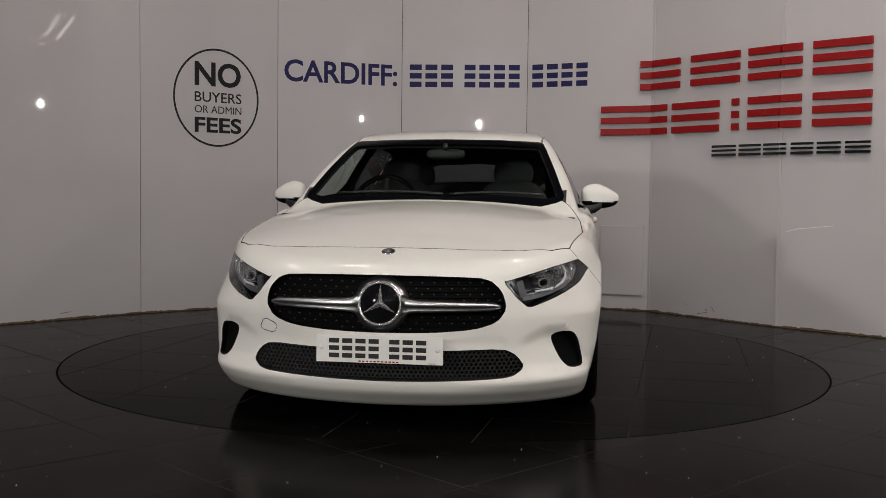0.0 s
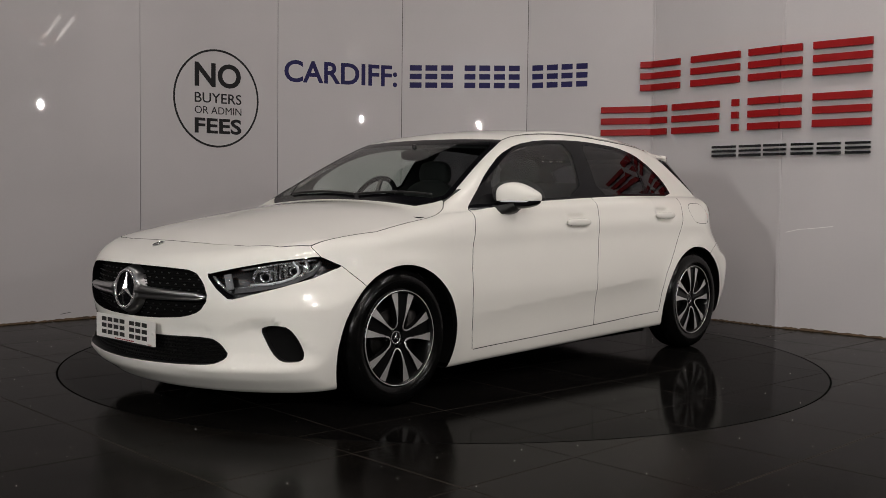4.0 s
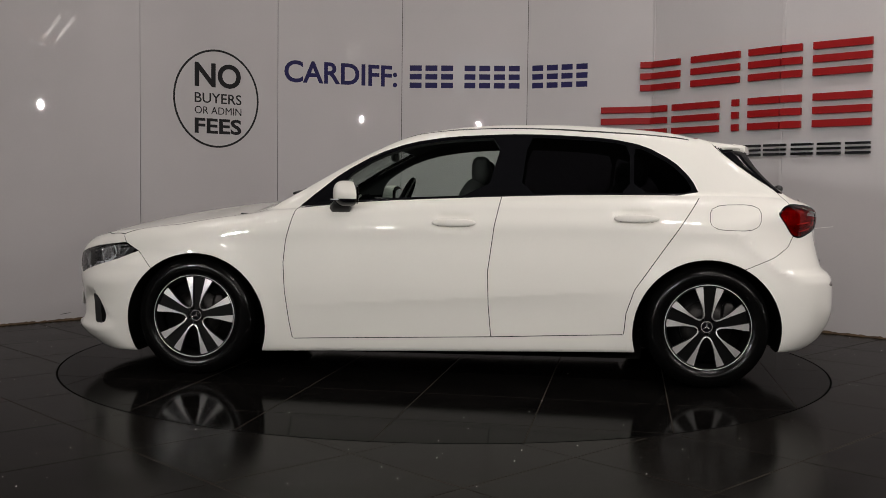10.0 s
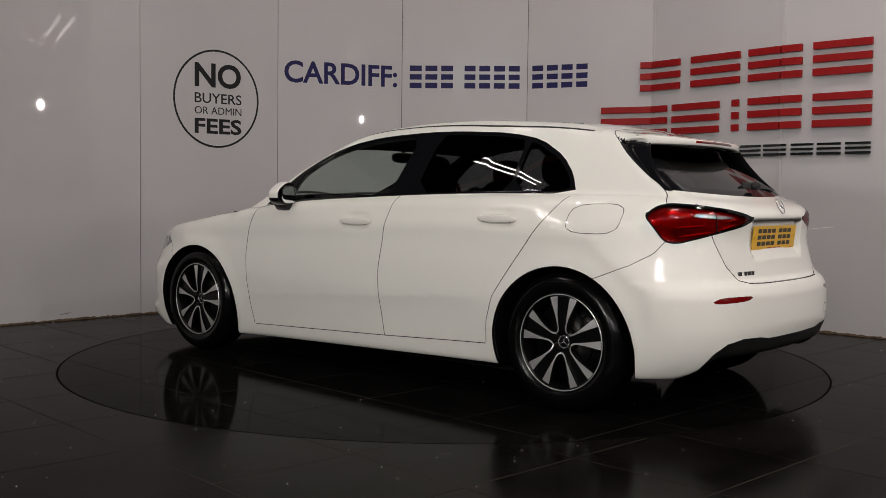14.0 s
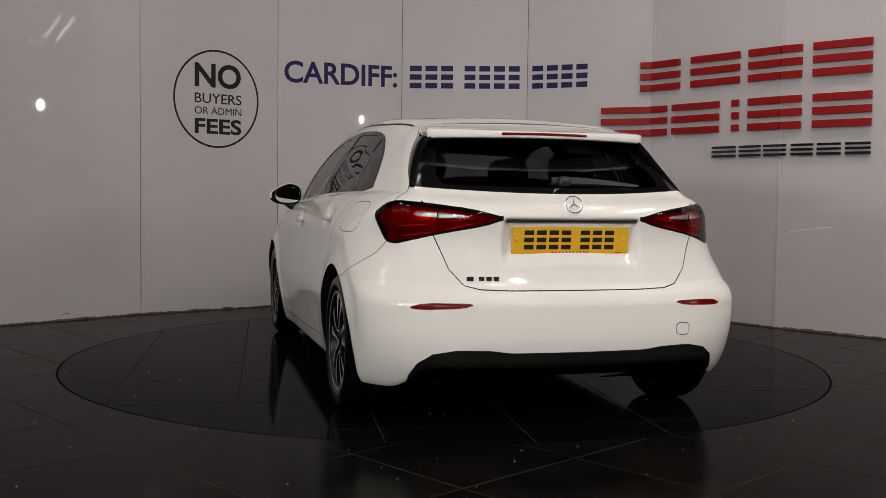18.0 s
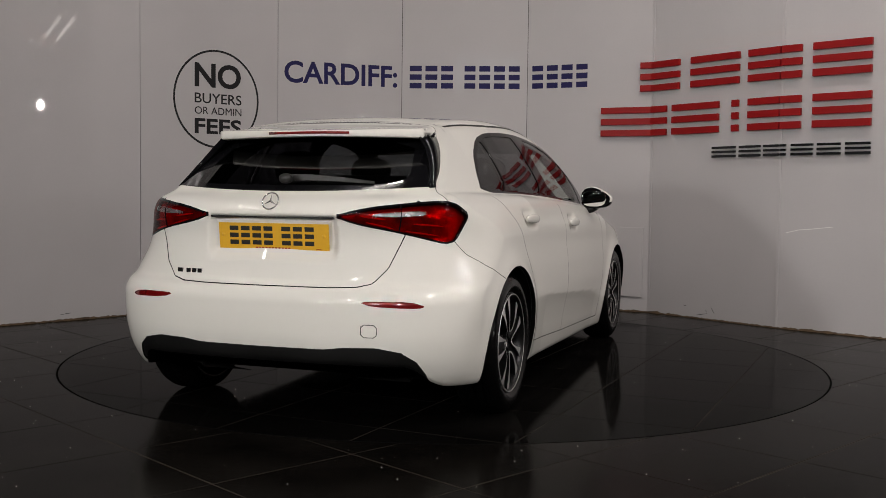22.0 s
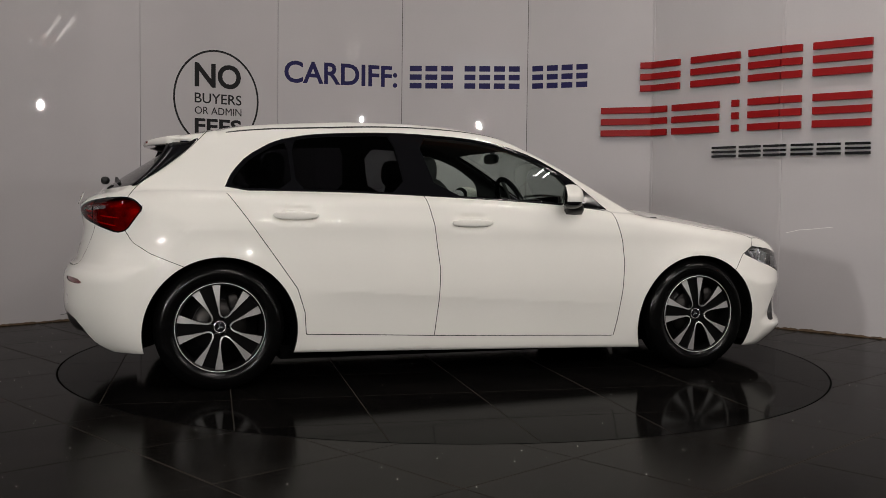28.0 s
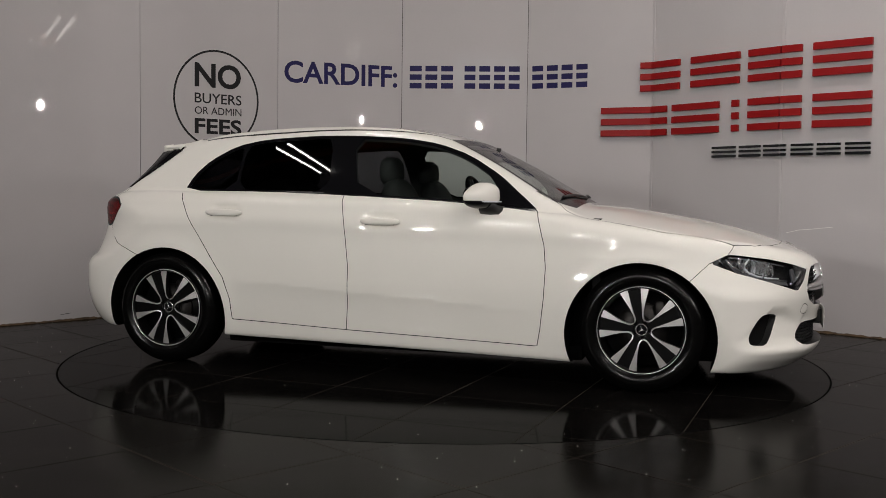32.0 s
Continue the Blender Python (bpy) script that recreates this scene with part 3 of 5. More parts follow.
def fields(v, only=None):
    """Signed distances of skin points to the outlines; far above zero where an outline does not apply."""
    x, y, z = v[:, 0], v[:, 1], v[:, 2]
    ay = np.abs(y)
    side, face = np.stack([x, z], 1), np.stack([ay, z], 1)
    plan, slant_f, slant_r = np.stack([x, ay], 1), np.stack([(ay - x) / math.sqrt(2), z], 1), np.stack([(ay + x) / math.sqrt(2), z], 1)

    def of(points, poly, where):
        out = np.full(len(v), 1.0)
        out[where] = polygon_distance(points[where], poly)
        return out

    flank, front, rear = ay > 0.5, x > 1.4, x < -1.2
    table = {
        "front_door": lambda: of(side, FRONT_DOOR, flank),
        "rear_door": lambda: of(side, REAR_DOOR, flank),
        "side_glass": lambda: of(side, SIDE_GLASS, flank & (z > 0.88)),
        "pane_front": lambda: of(side, PANE_FRONT, flank & (z > 0.88)),
        "pane_rear": lambda: of(side, PANE_REAR, flank & (z > 0.88)),
        "pane_quarter": lambda: of(side, PANE_QUARTER, flank & (z > 0.88)),
        "sill": lambda: of(side, SILL, flank & (np.abs(x) < 1.0)),
        "headlight": lambda: of(slant_f, HEADLIGHT, front & (ay > 0.3)),
        "vent": lambda: of(slant_f, VENT, front & (ay > 0.4)),
        "grille": lambda: of(face, GRILLE, front & (x > 1.9)),
        "intake": lambda: of(face, INTAKE, front & (x > 1.9)),
        "front_bumper": lambda: of(side, FRONT_BUMPER, front),
        "bonnet": lambda: of(plan, BONNET, (x > 0.8) & (z > 0.70)),
        "tail_light": lambda: of(slant_r, TAIL_LIGHT, rear & (ay > 0.2) & (z > 0.75)),
        "lamp_clear": lambda: of(slant_r, LAMP_CLEAR, rear & (ay > 0.2) & (z > 0.75)),
        "rear_glass": lambda: np.maximum(np.maximum(0.998 + 0.065 * ay ** 2 - z, x - HATCH_EDGE(z) + 0.006), np.maximum(0.003 - spoiler(x, ay, z), x + 1.40)),
        "rear_pane": lambda: of(face, REAR_PANE, (x < -1.40) & (z > 0.95)),
        "reflector": lambda: of(face, REFLECTOR, x < -1.7),
        "diffuser": lambda: of(face, DIFFUSER, x < -1.6),
        "rear_bumper": lambda: of(side, REAR_BUMPER, rear),
        "fuel_flap": lambda: of(side, FUEL_FLAP, (y > 0.5) & rear),
        "tow_rear": lambda: of(face, TOW_REAR, (x < -1.9) & (y < 0)),
        "tow_front": lambda: of(face, TOW_FRONT, (x > 1.9) & (y < 0)),
        "hatch": lambda: np.where(z > 0.962, np.maximum(x - HATCH_EDGE(z), x + 1.245 + np.clip(ay - 0.35, 0, 1)), of(face, HATCH, rear)),
        "reflector_mid": lambda: np.where((x < -1.7) & (z > 0.5) & (z < 0.6), z - 0.546, 1.0),
        "windscreen": lambda: np.maximum(of(face, WINDSCREEN, (x > 0.1) & (z > 0.88)), (0.010 - lower_body(x, ay, z)) * 0.8),
        "spoiler_under": lambda: np.where((x < -1.38) & (z > 1.15), np.maximum(np.maximum(z - (1.263 - 0.02 * ay ** 2), spoiler(x, ay, z) - 0.004), x - HATCH_EDGE(z) + 0.006), 1.0),
        "floor_edge": lambda: z - (under_edge(x, ay) + 0.007),
        "roof_strip": lambda: np.where((z > 1.25) & (x < 0.30) & (x > -1.30), ay - (0.553 - 0.10 * np.clip(-0.75 - x, 0, 1) ** 1.2), 1.0),
    }
    for name, arch in zip(("arch_front", "arch_rear"), ARCHES):
        table[name] = lambda a=arch: np.where((ay > 0.45) & (z < 0.8), np.hypot(x - a[0], z - a[1]) - a[2], 1.0)
    return table[only]() if only else {name: make() for name, make in table.items()}


def skin_cut():
    v, t = body_surface(0.0178)
    for name, level in (("reflector_mid", 0.0), ("reflector_mid", 0.006), ("reflector_mid", -0.006)):
        v, t = cut(v, t, fields(v, name) + level)
    for y in np.linspace(0.42, 0.70, 15):
        v, t = cut(v, t, np.where((v[:, 0] < -1.8) & (v[:, 2] > 0.38) & (v[:, 2] < 0.58), np.abs(v[:, 1]) - y, 1.0))
    for z in np.linspace(0.39, 0.48, 7):
        v, t = cut(v, t, np.where((np.abs(v[:, 0]) > 1.9) & (np.abs(v[:, 1]) > 0.4) & (np.abs(v[:, 1]) < 0.56), v[:, 2] - z, 1.0))
    plain = ["arch_front", "arch_rear", "side_glass", "pane_front", "pane_rear", "pane_quarter", "headlight", "vent", "grille", "intake", "tail_light", "lamp_clear",
             "rear_glass", "rear_pane", "reflector", "diffuser", "windscreen", "spoiler_under", "sill", "floor_edge"]
    for name in plain:
        v, t = cut(v, t, fields(v, name))
    v, t = cut(v, t, np.where((v[:, 0] > 0.5) & (v[:, 0] < 1.05) & (v[:, 2] > 0.84) & (v[:, 2] < 1.04), np.abs(v[:, 1]) - 0.712, 1.0))
    v, t = cut(v, t, fields(v, "tail_light") + 0.008)
    v, t = cut(v, t, fields(v, "windscreen") + 0.034)
    v, t = cut(v, t, fields(v, "side_glass") + 0.011)
    for name in ("roof_strip", "front_door", "rear_door", "bonnet", "hatch", "front_bumper", "rear_bumper", "fuel_flap", "tow_rear", "tow_front"):
        gap = {"roof_strip": 0.005, "tow_rear": 0.0015, "fuel_flap": 0.0015, "tow_front": 0.0015, "front_bumper": 0.0016, "rear_bumper": 0.0016}.get(name, GAP)
        for off in (gap, -gap):
            v, t = cut(v, t, fields(v, name) + off)
    return v, t


SKIN, FACES = skin_cut()
NORMAL, _size = body_normal(SKIN)
SKIN = SKIN - NORMAL * np.clip(body(*SKIN.T) / np.maximum(_size, 0.3), -0.004, 0.004)[:, None]
CENTRE = SKIN[FACES].mean(1)
F = fields(CENTRE)
CX, CY, CZ = CENTRE.T
NZ = NORMAL[FACES].mean(1)[:, 2]
REGION = np.full(len(FACES), "", dtype=object)


def claim(name, where):
    """Gives faces that are still free to a region."""
    REGION[where & (REGION == "")] = name


claim("none", (F["arch_front"] < 0) | (F["arch_rear"] < 0))
claim("underbody", F["floor_edge"] < 0)
claim("headlight", F["headlight"] < 0)
claim("grille", F["grille"] < 0)
claim("intake", F["intake"] < 0)
claim("vent", F["vent"] < 0)
claim("tail_border", (F["tail_light"] < 0) & (F["tail_light"] > -0.008))
claim("lamp_clear", (F["lamp_clear"] < 0) & (F["tail_light"] < 0))
claim("tail_light", F["tail_light"] < 0)
claim("reflector", F["reflector"] < 0)
claim("spoiler_under", F["spoiler_under"] < 0)
claim("rear_pane", (F["rear_pane"] < 0) & (F["rear_glass"] < 0))
claim("rear_flap", F["rear_glass"] < 0)
claim("windscreen", F["windscreen"] < -0.034)
claim("windscreen_border", F["windscreen"] < 0)
claim("cowl", (F["bonnet"] > GAP) & (CX > 0.55) & (CX < 1.0) & (np.abs(CY) < 0.712) & (CZ > 0.86) & (CZ < 1.02))
for name in ("pane_front", "pane_rear", "pane_quarter"):
    claim(name, F[name] < 0)
claim("belt_trim", (F["side_glass"] < 0) & (F["side_glass"] > -0.011) & (CZ < 0.925 + 0.075 * np.clip((0.75 - CX) / 1.5, 0, 1)) & (CX > -1.325))
claim("window_surround", F["side_glass"] < 0)
claim("roof_strip", np.abs(F["roof_strip"]) < 0.005)
claim("gap", (np.abs(F["bonnet"]) < GAP) | ((np.abs(F["hatch"]) < GAP) & (F["tail_light"] > 0)) | (np.abs(F["fuel_flap"]) < 0.0015))
claim("gap", (np.abs(F["tow_rear"]) < 0.0015) | (np.abs(F["tow_front"]) < 0.0015))
claim("gap", ((np.abs(F["front_door"]) < GAP) | (np.abs(F["rear_door"]) < GAP)) & (CZ < 0.99))
claim("diffuser", F["diffuser"] < 0)
claim("bonnet", F["bonnet"] < 0)
claim("gap", (np.abs(F["front_bumper"]) < 0.0016) & (CZ < 0.77) & (np.abs(CY) > 0.6))
claim("gap", (np.abs(F["rear_bumper"]) < 0.0016) & (np.abs(CY) > 0.6) & (CZ < 0.795))
claim("hatch", F["hatch"] < 0)
claim("fuel_flap", F["fuel_flap"] < 0)
claim("front_bumper", F["front_bumper"] < 0)
claim("rear_bumper", (F["rear_bumper"] < 0) | ((CX < -1.8) & (CZ < 0.8)))
claim("front_door", F["front_door"] < 0)
claim("rear_door", F["rear_door"] < 0)
claim("sill", F["sill"] < 0)
claim("roof", (F["roof_strip"] < 0) & (CZ > 1.25))
claim("front_wing", (CX > 0.80) & (CZ < 0.99))
claim("side_frame", REGION == "")


def skin_data(name, where, mat, shift=0.0, push=None):
    """A mesh of the chosen faces, shifted inwards along the normals or pushed one way."""
    tri = FACES[where]
    used, back = np.unique(tri, return_inverse=True)
    back = back.reshape(-1, 3)
    v = SKIN[used] - NORMAL[used] * shift
    if push is not None:
        v = v + np.array(push)
    me = mesh_of(name, v.tolist(), back.tolist(), mat, True)
    me.normals_split_custom_set_from_vertices(NORMAL[used].tolist())
    return me


def rim_data(name, where, mat, push):
    """The walls of a recess: from the edge of the chosen faces to the same edge pushed one way."""
    tri = FACES[where]
    edges = np.concatenate([tri[:, [0, 1]], tri[:, [1, 2]], tri[:, [2, 0]]])
    key = np.sort(edges, 1)
    _, first, count = np.unique(key, axis=0, return_index=True, return_counts=True)
    edges = edges[first[count == 1]]
    used, back = np.unique(edges, return_inverse=True)
    back = back.reshape(-1, 2)
    n = len(used)
    v = np.concatenate([SKIN[used], SKIN[used] + np.array(push)])
    return mesh_of(name, v.tolist(), [(a, b, b + n, a + n) for a, b in back.tolist()], mat)


LEFT, RIGHT = CY > 0, CY <= 0
car = tagged(new("car"), category="car", label="white five-door hatchback with black tinted windows parked on the turntable")


def skin(name, region, mat, parent=None, label="", side=None, shift=0.0, push=None):
    where = REGION == region
    if side is not None:
        where = where & side
    return part(name, skin_data(name, where, mat, shift, push), parent or car, label)


skin("bonnet", "bonnet", PAINT)
bumper = skin("front_bumper", "front_bumper", PAINT)
rear_bumper = skin("rear_bumper", "rear_bumper", PAINT)
skin("roof", "roof", PAINT)
skin("underbody", "underbody", ARCH_DARK, label="black underbody tray", shift=0.004)
part("panel_gap", skin_data("panel_gap", REGION == "gap", GAP_DARK, 0.004), car, "dark shut lines between the panels")
hatch = skin("tailgate", "hatch", PAINT)
skin("rear_window", "rear_pane", GLASS_DARK, hatch, "dark tinted rear window")
skin("spoiler_underside", "spoiler_under", GLOSS_BLACK, hatch, "gloss black underside of the roof spoiler")
skin("window_flap", "rear_flap", GLOSS_BLACK, hatch, "gloss black border of the rear window")
skin("diffuser", "diffuser", BLACK, rear_bumper, "black plastic lower bumper insert", shift=0.006)
skin("windscreen", "windscreen", GLASS, label="clear windscreen")
skin("windscreen_border", "windscreen_border", FRIT, label="black border of the windscreen")
for side in (LEFT, RIGHT):
    skin("cowl", "cowl", BLACK, label="black cowl under the windscreen", side=side, shift=0.002)
doors = {}
for side, tag in ((LEFT, 1), (RIGHT, -1)):
    skin("front_wing", "front_wing", PAINT, side=side)
    skin("sill", "sill", PAINT, side=side)
    skin("side_frame", "side_frame", PAINT, side=side)
    skin("roof_strip", "roof_strip", BLACK, side=side, label="black strip along the roof edge", shift=0.003)
    fd, rd = skin("front_door", "front_door", PAINT, side=side), skin("rear_door", "rear_door", PAINT, side=side)
    doors[tag] = (fd, rd)
    skin("window", "pane_front", GLASS, fd, "lightly tinted door window", side, 0.003)
    skin("window", "pane_rear", GLASS_DARK, rd, "dark tinted door window", side, 0.003)
    skin("quarter_window", "pane_quarter", GLASS_DARK, rd, "dark tinted quarter window", side, 0.003)
    skin("window_surround", "window_surround", GLOSS_BLACK, side=side, label="gloss black window surround")
    skin("belt_trim", "belt_trim", CHROME, side=side, label="bright metal strip under the windows")
    skin("reflector", "reflector", RED_LENS, rear_bumper, "red reflector", side, 0.003)
skin("fuel_flap", "fuel_flap", PAINT)

# cabin lining, seen through the glass
inner = np.isin(REGION, ["front_door", "rear_door", "side_frame", "roof", "hatch", "window_surround", "rear_flap", "windscreen_border", "belt_trim", "roof_strip", "sill", "fuel_flap"]) & (CX < 1.15) & (CX > -1.98) & ((CX < 0.55) | (CZ > 1.0))
part("cabin_lining", skin_data("cabin_lining", inner, LINING, 0.022), car, "dark grey cabin lining")
part("floor_tray", box_data("floor_tray", (-1.045, -0.70, 0.120), (1.045, 0.70, 0.20), ARCH_DARK, 0.02), car, "black floor tray under the cabin")
# added black blocks between the wheels, in place of shade, hide the lit floor
for x0, x1, w, z0 in ((1.045, 1.90, 0.58, 0.135), (-1.60, -1.045, 0.58, 0.165)):
    part("under_car_block", box_data("under_car_block", (x0, -w, z0), (x1, w, z0 + 0.10), ARCH_DARK, 0.02), car, "added black block that darkens the space between the wheels")
part("cabin_floor", box_data("cabin_floor", (-1.5, -0.50, 0.21), (1.1, 0.50, 0.235), LINING), car, "dark cabin floor")
part("bulkhead", box_data("bulkhead", (1.10, -0.76, 0.2), (1.14, 0.76, 0.88), LINING), car, "dark bulkhead")


# ---------------------------------------------------------------- small shape tools
def lathe_data(name, profile, mat, n=64, axis="y"):
    """Turns a profile of (radius, height) pairs round an axis."""
    vs, fs = [], []
    for r, h in profile:
        for i in range(n):
            a = 2 * math.pi * i / n
            vs.append((r * math.cos(a), h, r * math.sin(a)) if axis == "y" else ((h, r * math.cos(a), r * math.sin(a)) if axis == "x" else (r * math.cos(a), r * math.sin(a), h)))
    for j in range(len(profile) - 1):
        for i in range(n):
            k = (i + 1) % n
            fs.append((j * n + i, j * n + k, (j + 1) * n + k, (j + 1) * n + i))
    me = mesh_of(name, vs, fs, mat, True)
    bm = bmesh.new()
    bm.from_mesh(me)
    bmesh.ops.remove_doubles(bm, verts=bm.verts, dist=1e-6)
    bmesh.ops.recalc_face_normals(bm, faces=bm.faces)
    bm.to_mesh(me)
    bm.free()
    return me


def prism_data(name, outline, depth, mat, bevel=0.0, smooth=False):
    """An outline in the (x, z) plane given depth along y, from y = 0 to y = depth."""
    bm = bmesh.new()
    face = bm.faces.new([bm.verts.new((p[0], 0, p[1])) for p in outline])
    got = bmesh.ops.extrude_face_region(bm, geom=[face])
    for e in got["geom"]:
        if isinstance(e, bmesh.types.BMVert):
            e.co.y += depth
    bmesh.ops.recalc_face_normals(bm, faces=bm.faces)
    if bevel:
        bmesh.ops.bevel(bm, geom=bm.edges[:], offset=bevel, segments=2, affect="EDGES", profile=0.6)
    me = bpy.data.meshes.new(name)
    bm.to_mesh(me)
    bm.free()
    me.materials.append(mat)
    return me


def blob_data(name, centre, radii, mat, power=2.0, n=24, m=14):
    """A rounded box or egg: a superellipsoid."""
    def s(a, p):
        return math.copysign(abs(a) ** p, a)
    e = 2.0 / power
    vs, fs = [], []
    for j in range(m + 1):
        b = -math.pi / 2 + math.pi * j / m
        for i in range(n):
            a = 2 * math.pi * i / n
            vs.append((centre[0] + radii[0] * s(math.cos(b), e) * s(math.cos(a), e), centre[1] + radii[1] * s(math.cos(b), e) * s(math.sin(a), e), centre[2] + radii[2] * s(math.sin(b), e)))
    for j in range(m):
        for i in range(n):
            k = (i + 1) % n
            fs.append((j * n + i, j * n + k, (j + 1) * n + k, (j + 1) * n + i))
    me = mesh_of(name, vs, fs, mat, True)
    bm = bmesh.new()
    bm.from_mesh(me)
    bmesh.ops.remove_doubles(bm, verts=bm.verts, dist=1e-5)
    bmesh.ops.recalc_face_normals(bm, faces=bm.faces)
    bm.to_mesh(me)
    bm.free()
    return me


def pipe_data(name, points, radius, mat, n=10):
    """A round bar along a path; radius may be a list."""
    pts = [Vector(p) for p in points]
    rs = radius if isinstance(radius, (list, tuple)) else [radius] * len(pts)
    vs, fs = [], []
    for i, p in enumerate(pts):
        d = (pts[min(i + 1, len(pts) - 1)] - pts[max(i - 1, 0)]).normalized()
        a = d.cross(Vector((0, 0, 1)) if abs(d.z) < 0.9 else Vector((1, 0, 0))).normalized()
        b = d.cross(a)
        vs += [p + rs[i] * (a * math.cos(2 * math.pi * k / n) + b * math.sin(2 * math.pi * k / n)) for k in range(n)]
    for i in range(len(pts) - 1):
        for k in range(n):
            q = (k + 1) % n
            fs.append((i * n + k, i * n + q, (i + 1) * n + q, (i + 1) * n + k))
    fs += [tuple(range(n - 1, -1, -1)), tuple(range((len(pts) - 1) * n, len(pts) * n))]
    return mesh_of(name, vs, fs, mat, True)


def skin_y(x, z):
    """The half width of the body at a place of its flank."""
    lo, hi = 0.3, 1.0
    for _ in range(14):
        mid = (lo + hi) / 2
        if body(np.array([x]), np.array([mid]), np.array([z]))[0] < 0:
            lo = mid
        else:
            hi = mid
    return lo


def skin_x(y, z, way):
    """How far the nose (way 1) or tail (way -1) reaches at a place."""
    lo, hi = 1.2, 2.5
    for _ in range(14):
        mid = (lo + hi) / 2
        if body(np.array([way * mid]), np.array([y]), np.array([z]))[0] < 0:
            lo = mid
        else:
            hi = mid
    return way * lo


# ---------------------------------------------------------------- wheels
def tyre_profile(w=0.098, r=0.322, rim=0.222):
    return [(rim, -w + 0.012), (rim + 0.012, -w + 0.004), (rim + 0.03, -w - 0.004), (rim + 0.055, -w - 0.006), (r - 0.030, -w + 0.002), (r - 0.012, -w + 0.014), (r - 0.004, -w + 0.030), (r, -w + 0.045),
            (r, -0.050), (r - 0.008, -0.049), (r - 0.008, -0.041), (r, -0.040), (r, -0.005), (r - 0.008, -0.004), (r - 0.008, 0.004), (r, 0.005), (r, 0.040), (r - 0.008, 0.041), (r - 0.008, 0.049), (r, 0.050),
            (r, w - 0.045), (r - 0.004, w - 0.030), (r - 0.012, w - 0.014), (r - 0.030, w - 0.002), (rim + 0.055, w + 0.006), (rim + 0.03, w + 0.004), (rim + 0.012, w - 0.004), (rim, w - 0.012)]


def star_data(name, r, depth, mat):
    """A three-pointed star with raised ridges, facing +y."""
    vs = [(0, depth, 0)]
    for k in range(6):
        a = math.pi / 2 + math.pi * k / 3
        q = r if k % 2 == 0 else r * 0.155
        vs.append((q * math.cos(a), 0.0, q * math.sin(a)))
    fs = [(0, 1 + k, 1 + (k + 1) % 6) for k in range(6)]
    me = mesh_of(name, vs, fs, mat)
    bm = bmesh.new()
    bm.from_mesh(me)
    bmesh.ops.recalc_face_normals(bm, faces=bm.faces)
    bm.to_mesh(me)
    bm.free()
    return me


def ring_data(name, r, w, mat, n=48):
    return lathe_data(name, [(r + w * math.cos(a), w * math.sin(a)) for a in [2 * math.pi * k / 10 for k in range(11)]], mat, n)


def spoke_data(name, mat, lean):
    """One blade of the wheel: narrow at the hub, wide at the rim, with a machined face; outer face towards +y."""
    rows = ((0.0465, -0.0200, -0.0125, 0.060), (0.051, -0.0165, -0.0070, 0.063), (0.058, -0.0105, -0.0020, 0.065), (0.070, -0.0058, 0.0015, 0.067), (0.092, -0.0042, 0.0032, 0.069), (0.113, -0.0052, 0.0068, 0.070), (0.135, -0.0072, 0.0092, 0.0695), (0.165, -0.0118, 0.0145, 0.068), (0.190, -0.0158, 0.0188, 0.066), (0.2175, -0.0195, 0.0225, 0.064))
    vs, fs = [], []
    for r, a, b, h in rows:
        a, b = (a, b) if lean > 0 else (-b, -a)
        for x, y in ((a, h - 0.030), (a, h), (b, h), (b, h - 0.030)):
            vs.append((x, y, r))
    for i in range(len(rows) - 1):
        for k in range(4):
            q = (k + 1) % 4
            fs.append((i * 4 + k, i * 4 + q, i * 4 + 4 + q, i * 4 + 4 + k))
    fs += [(3, 2, 1, 0), tuple(len(vs) - 4 + k for k in range(4))]
    me = mesh_of(name, vs, fs, mat)
    bm = bmesh.new()
    bm.from_mesh(me)
    bmesh.ops.recalc_face_normals(bm, faces=bm.faces)
    for f in bm.faces:
        f.material_index = 0 if f.normal.y > 0.6 else 1
    bm.to_mesh(me)
    bm.free()
    return me


tyre_me = lathe_data("tyre", tyre_profile(), RUBBER, 96)
barrel_me = lathe_data("rim", [(0.226, 0.092), (0.221, 0.096), (0.216, 0.094), (0.212, 0.082), (0.204, 0.060), (0.196, -0.07), (0.222, -0.09)], RIM_BLACK, 96)
lip_me = lathe_data("rim_lip", [(0.2240, 0.0905), (0.2228, 0.0965), (0.2195, 0.0965), (0.2180, 0.088)], ALLOY, 96)
dish_me = lathe_data("brake_cover", [(0.0, 0.015), (0.19, 0.010), (0.198, -0.02)], RIM_BLACK, 64)
disc_me = lathe_data("brake_disc", [(0.06, 0.036), (0.135, 0.036), (0.135, 0.018), (0.06, 0.018)], STEEL, 64)
hub_me = lathe_data("hub", [(0.0, 0.062), (0.030, 0.062), (0.036, 0.056), (0.052, 0.050), (0.06, 0.03), (0.06, 0.0)], RIM_BLACK, 48)
cap_ring_me = ring_data("cap_ring", 0.0285, 0.0028, CHROME)
cap_star_me = star_data("cap_emblem", 0.024, 0.004, CHROME)
spoke_me = {k: spoke_data("spoke", [ALLOY, RIM_BLACK], k) for k in (1, -1)}
web_me = prism_data("spoke_web", [(-0.014, 0.035), (0.014, 0.035), (0.032, 0.11), (0.060, 0.2135), (-0.060, 0.2135), (-0.032, 0.11)], 0.020, RIM_BLACK, 0.002)
for v in web_me.vertices:
    v.co.y += 0.034
bolt_me = lathe_data("wheel_bolt", [(0.0, 0.056), (0.008, 0.056), (0.009, 0.045)], STEEL, 12)
caliper_me = blob_data("brake_caliper", (-0.11, 0.03, 0.06), (0.035, 0.03, 0.075), STEEL, 3)
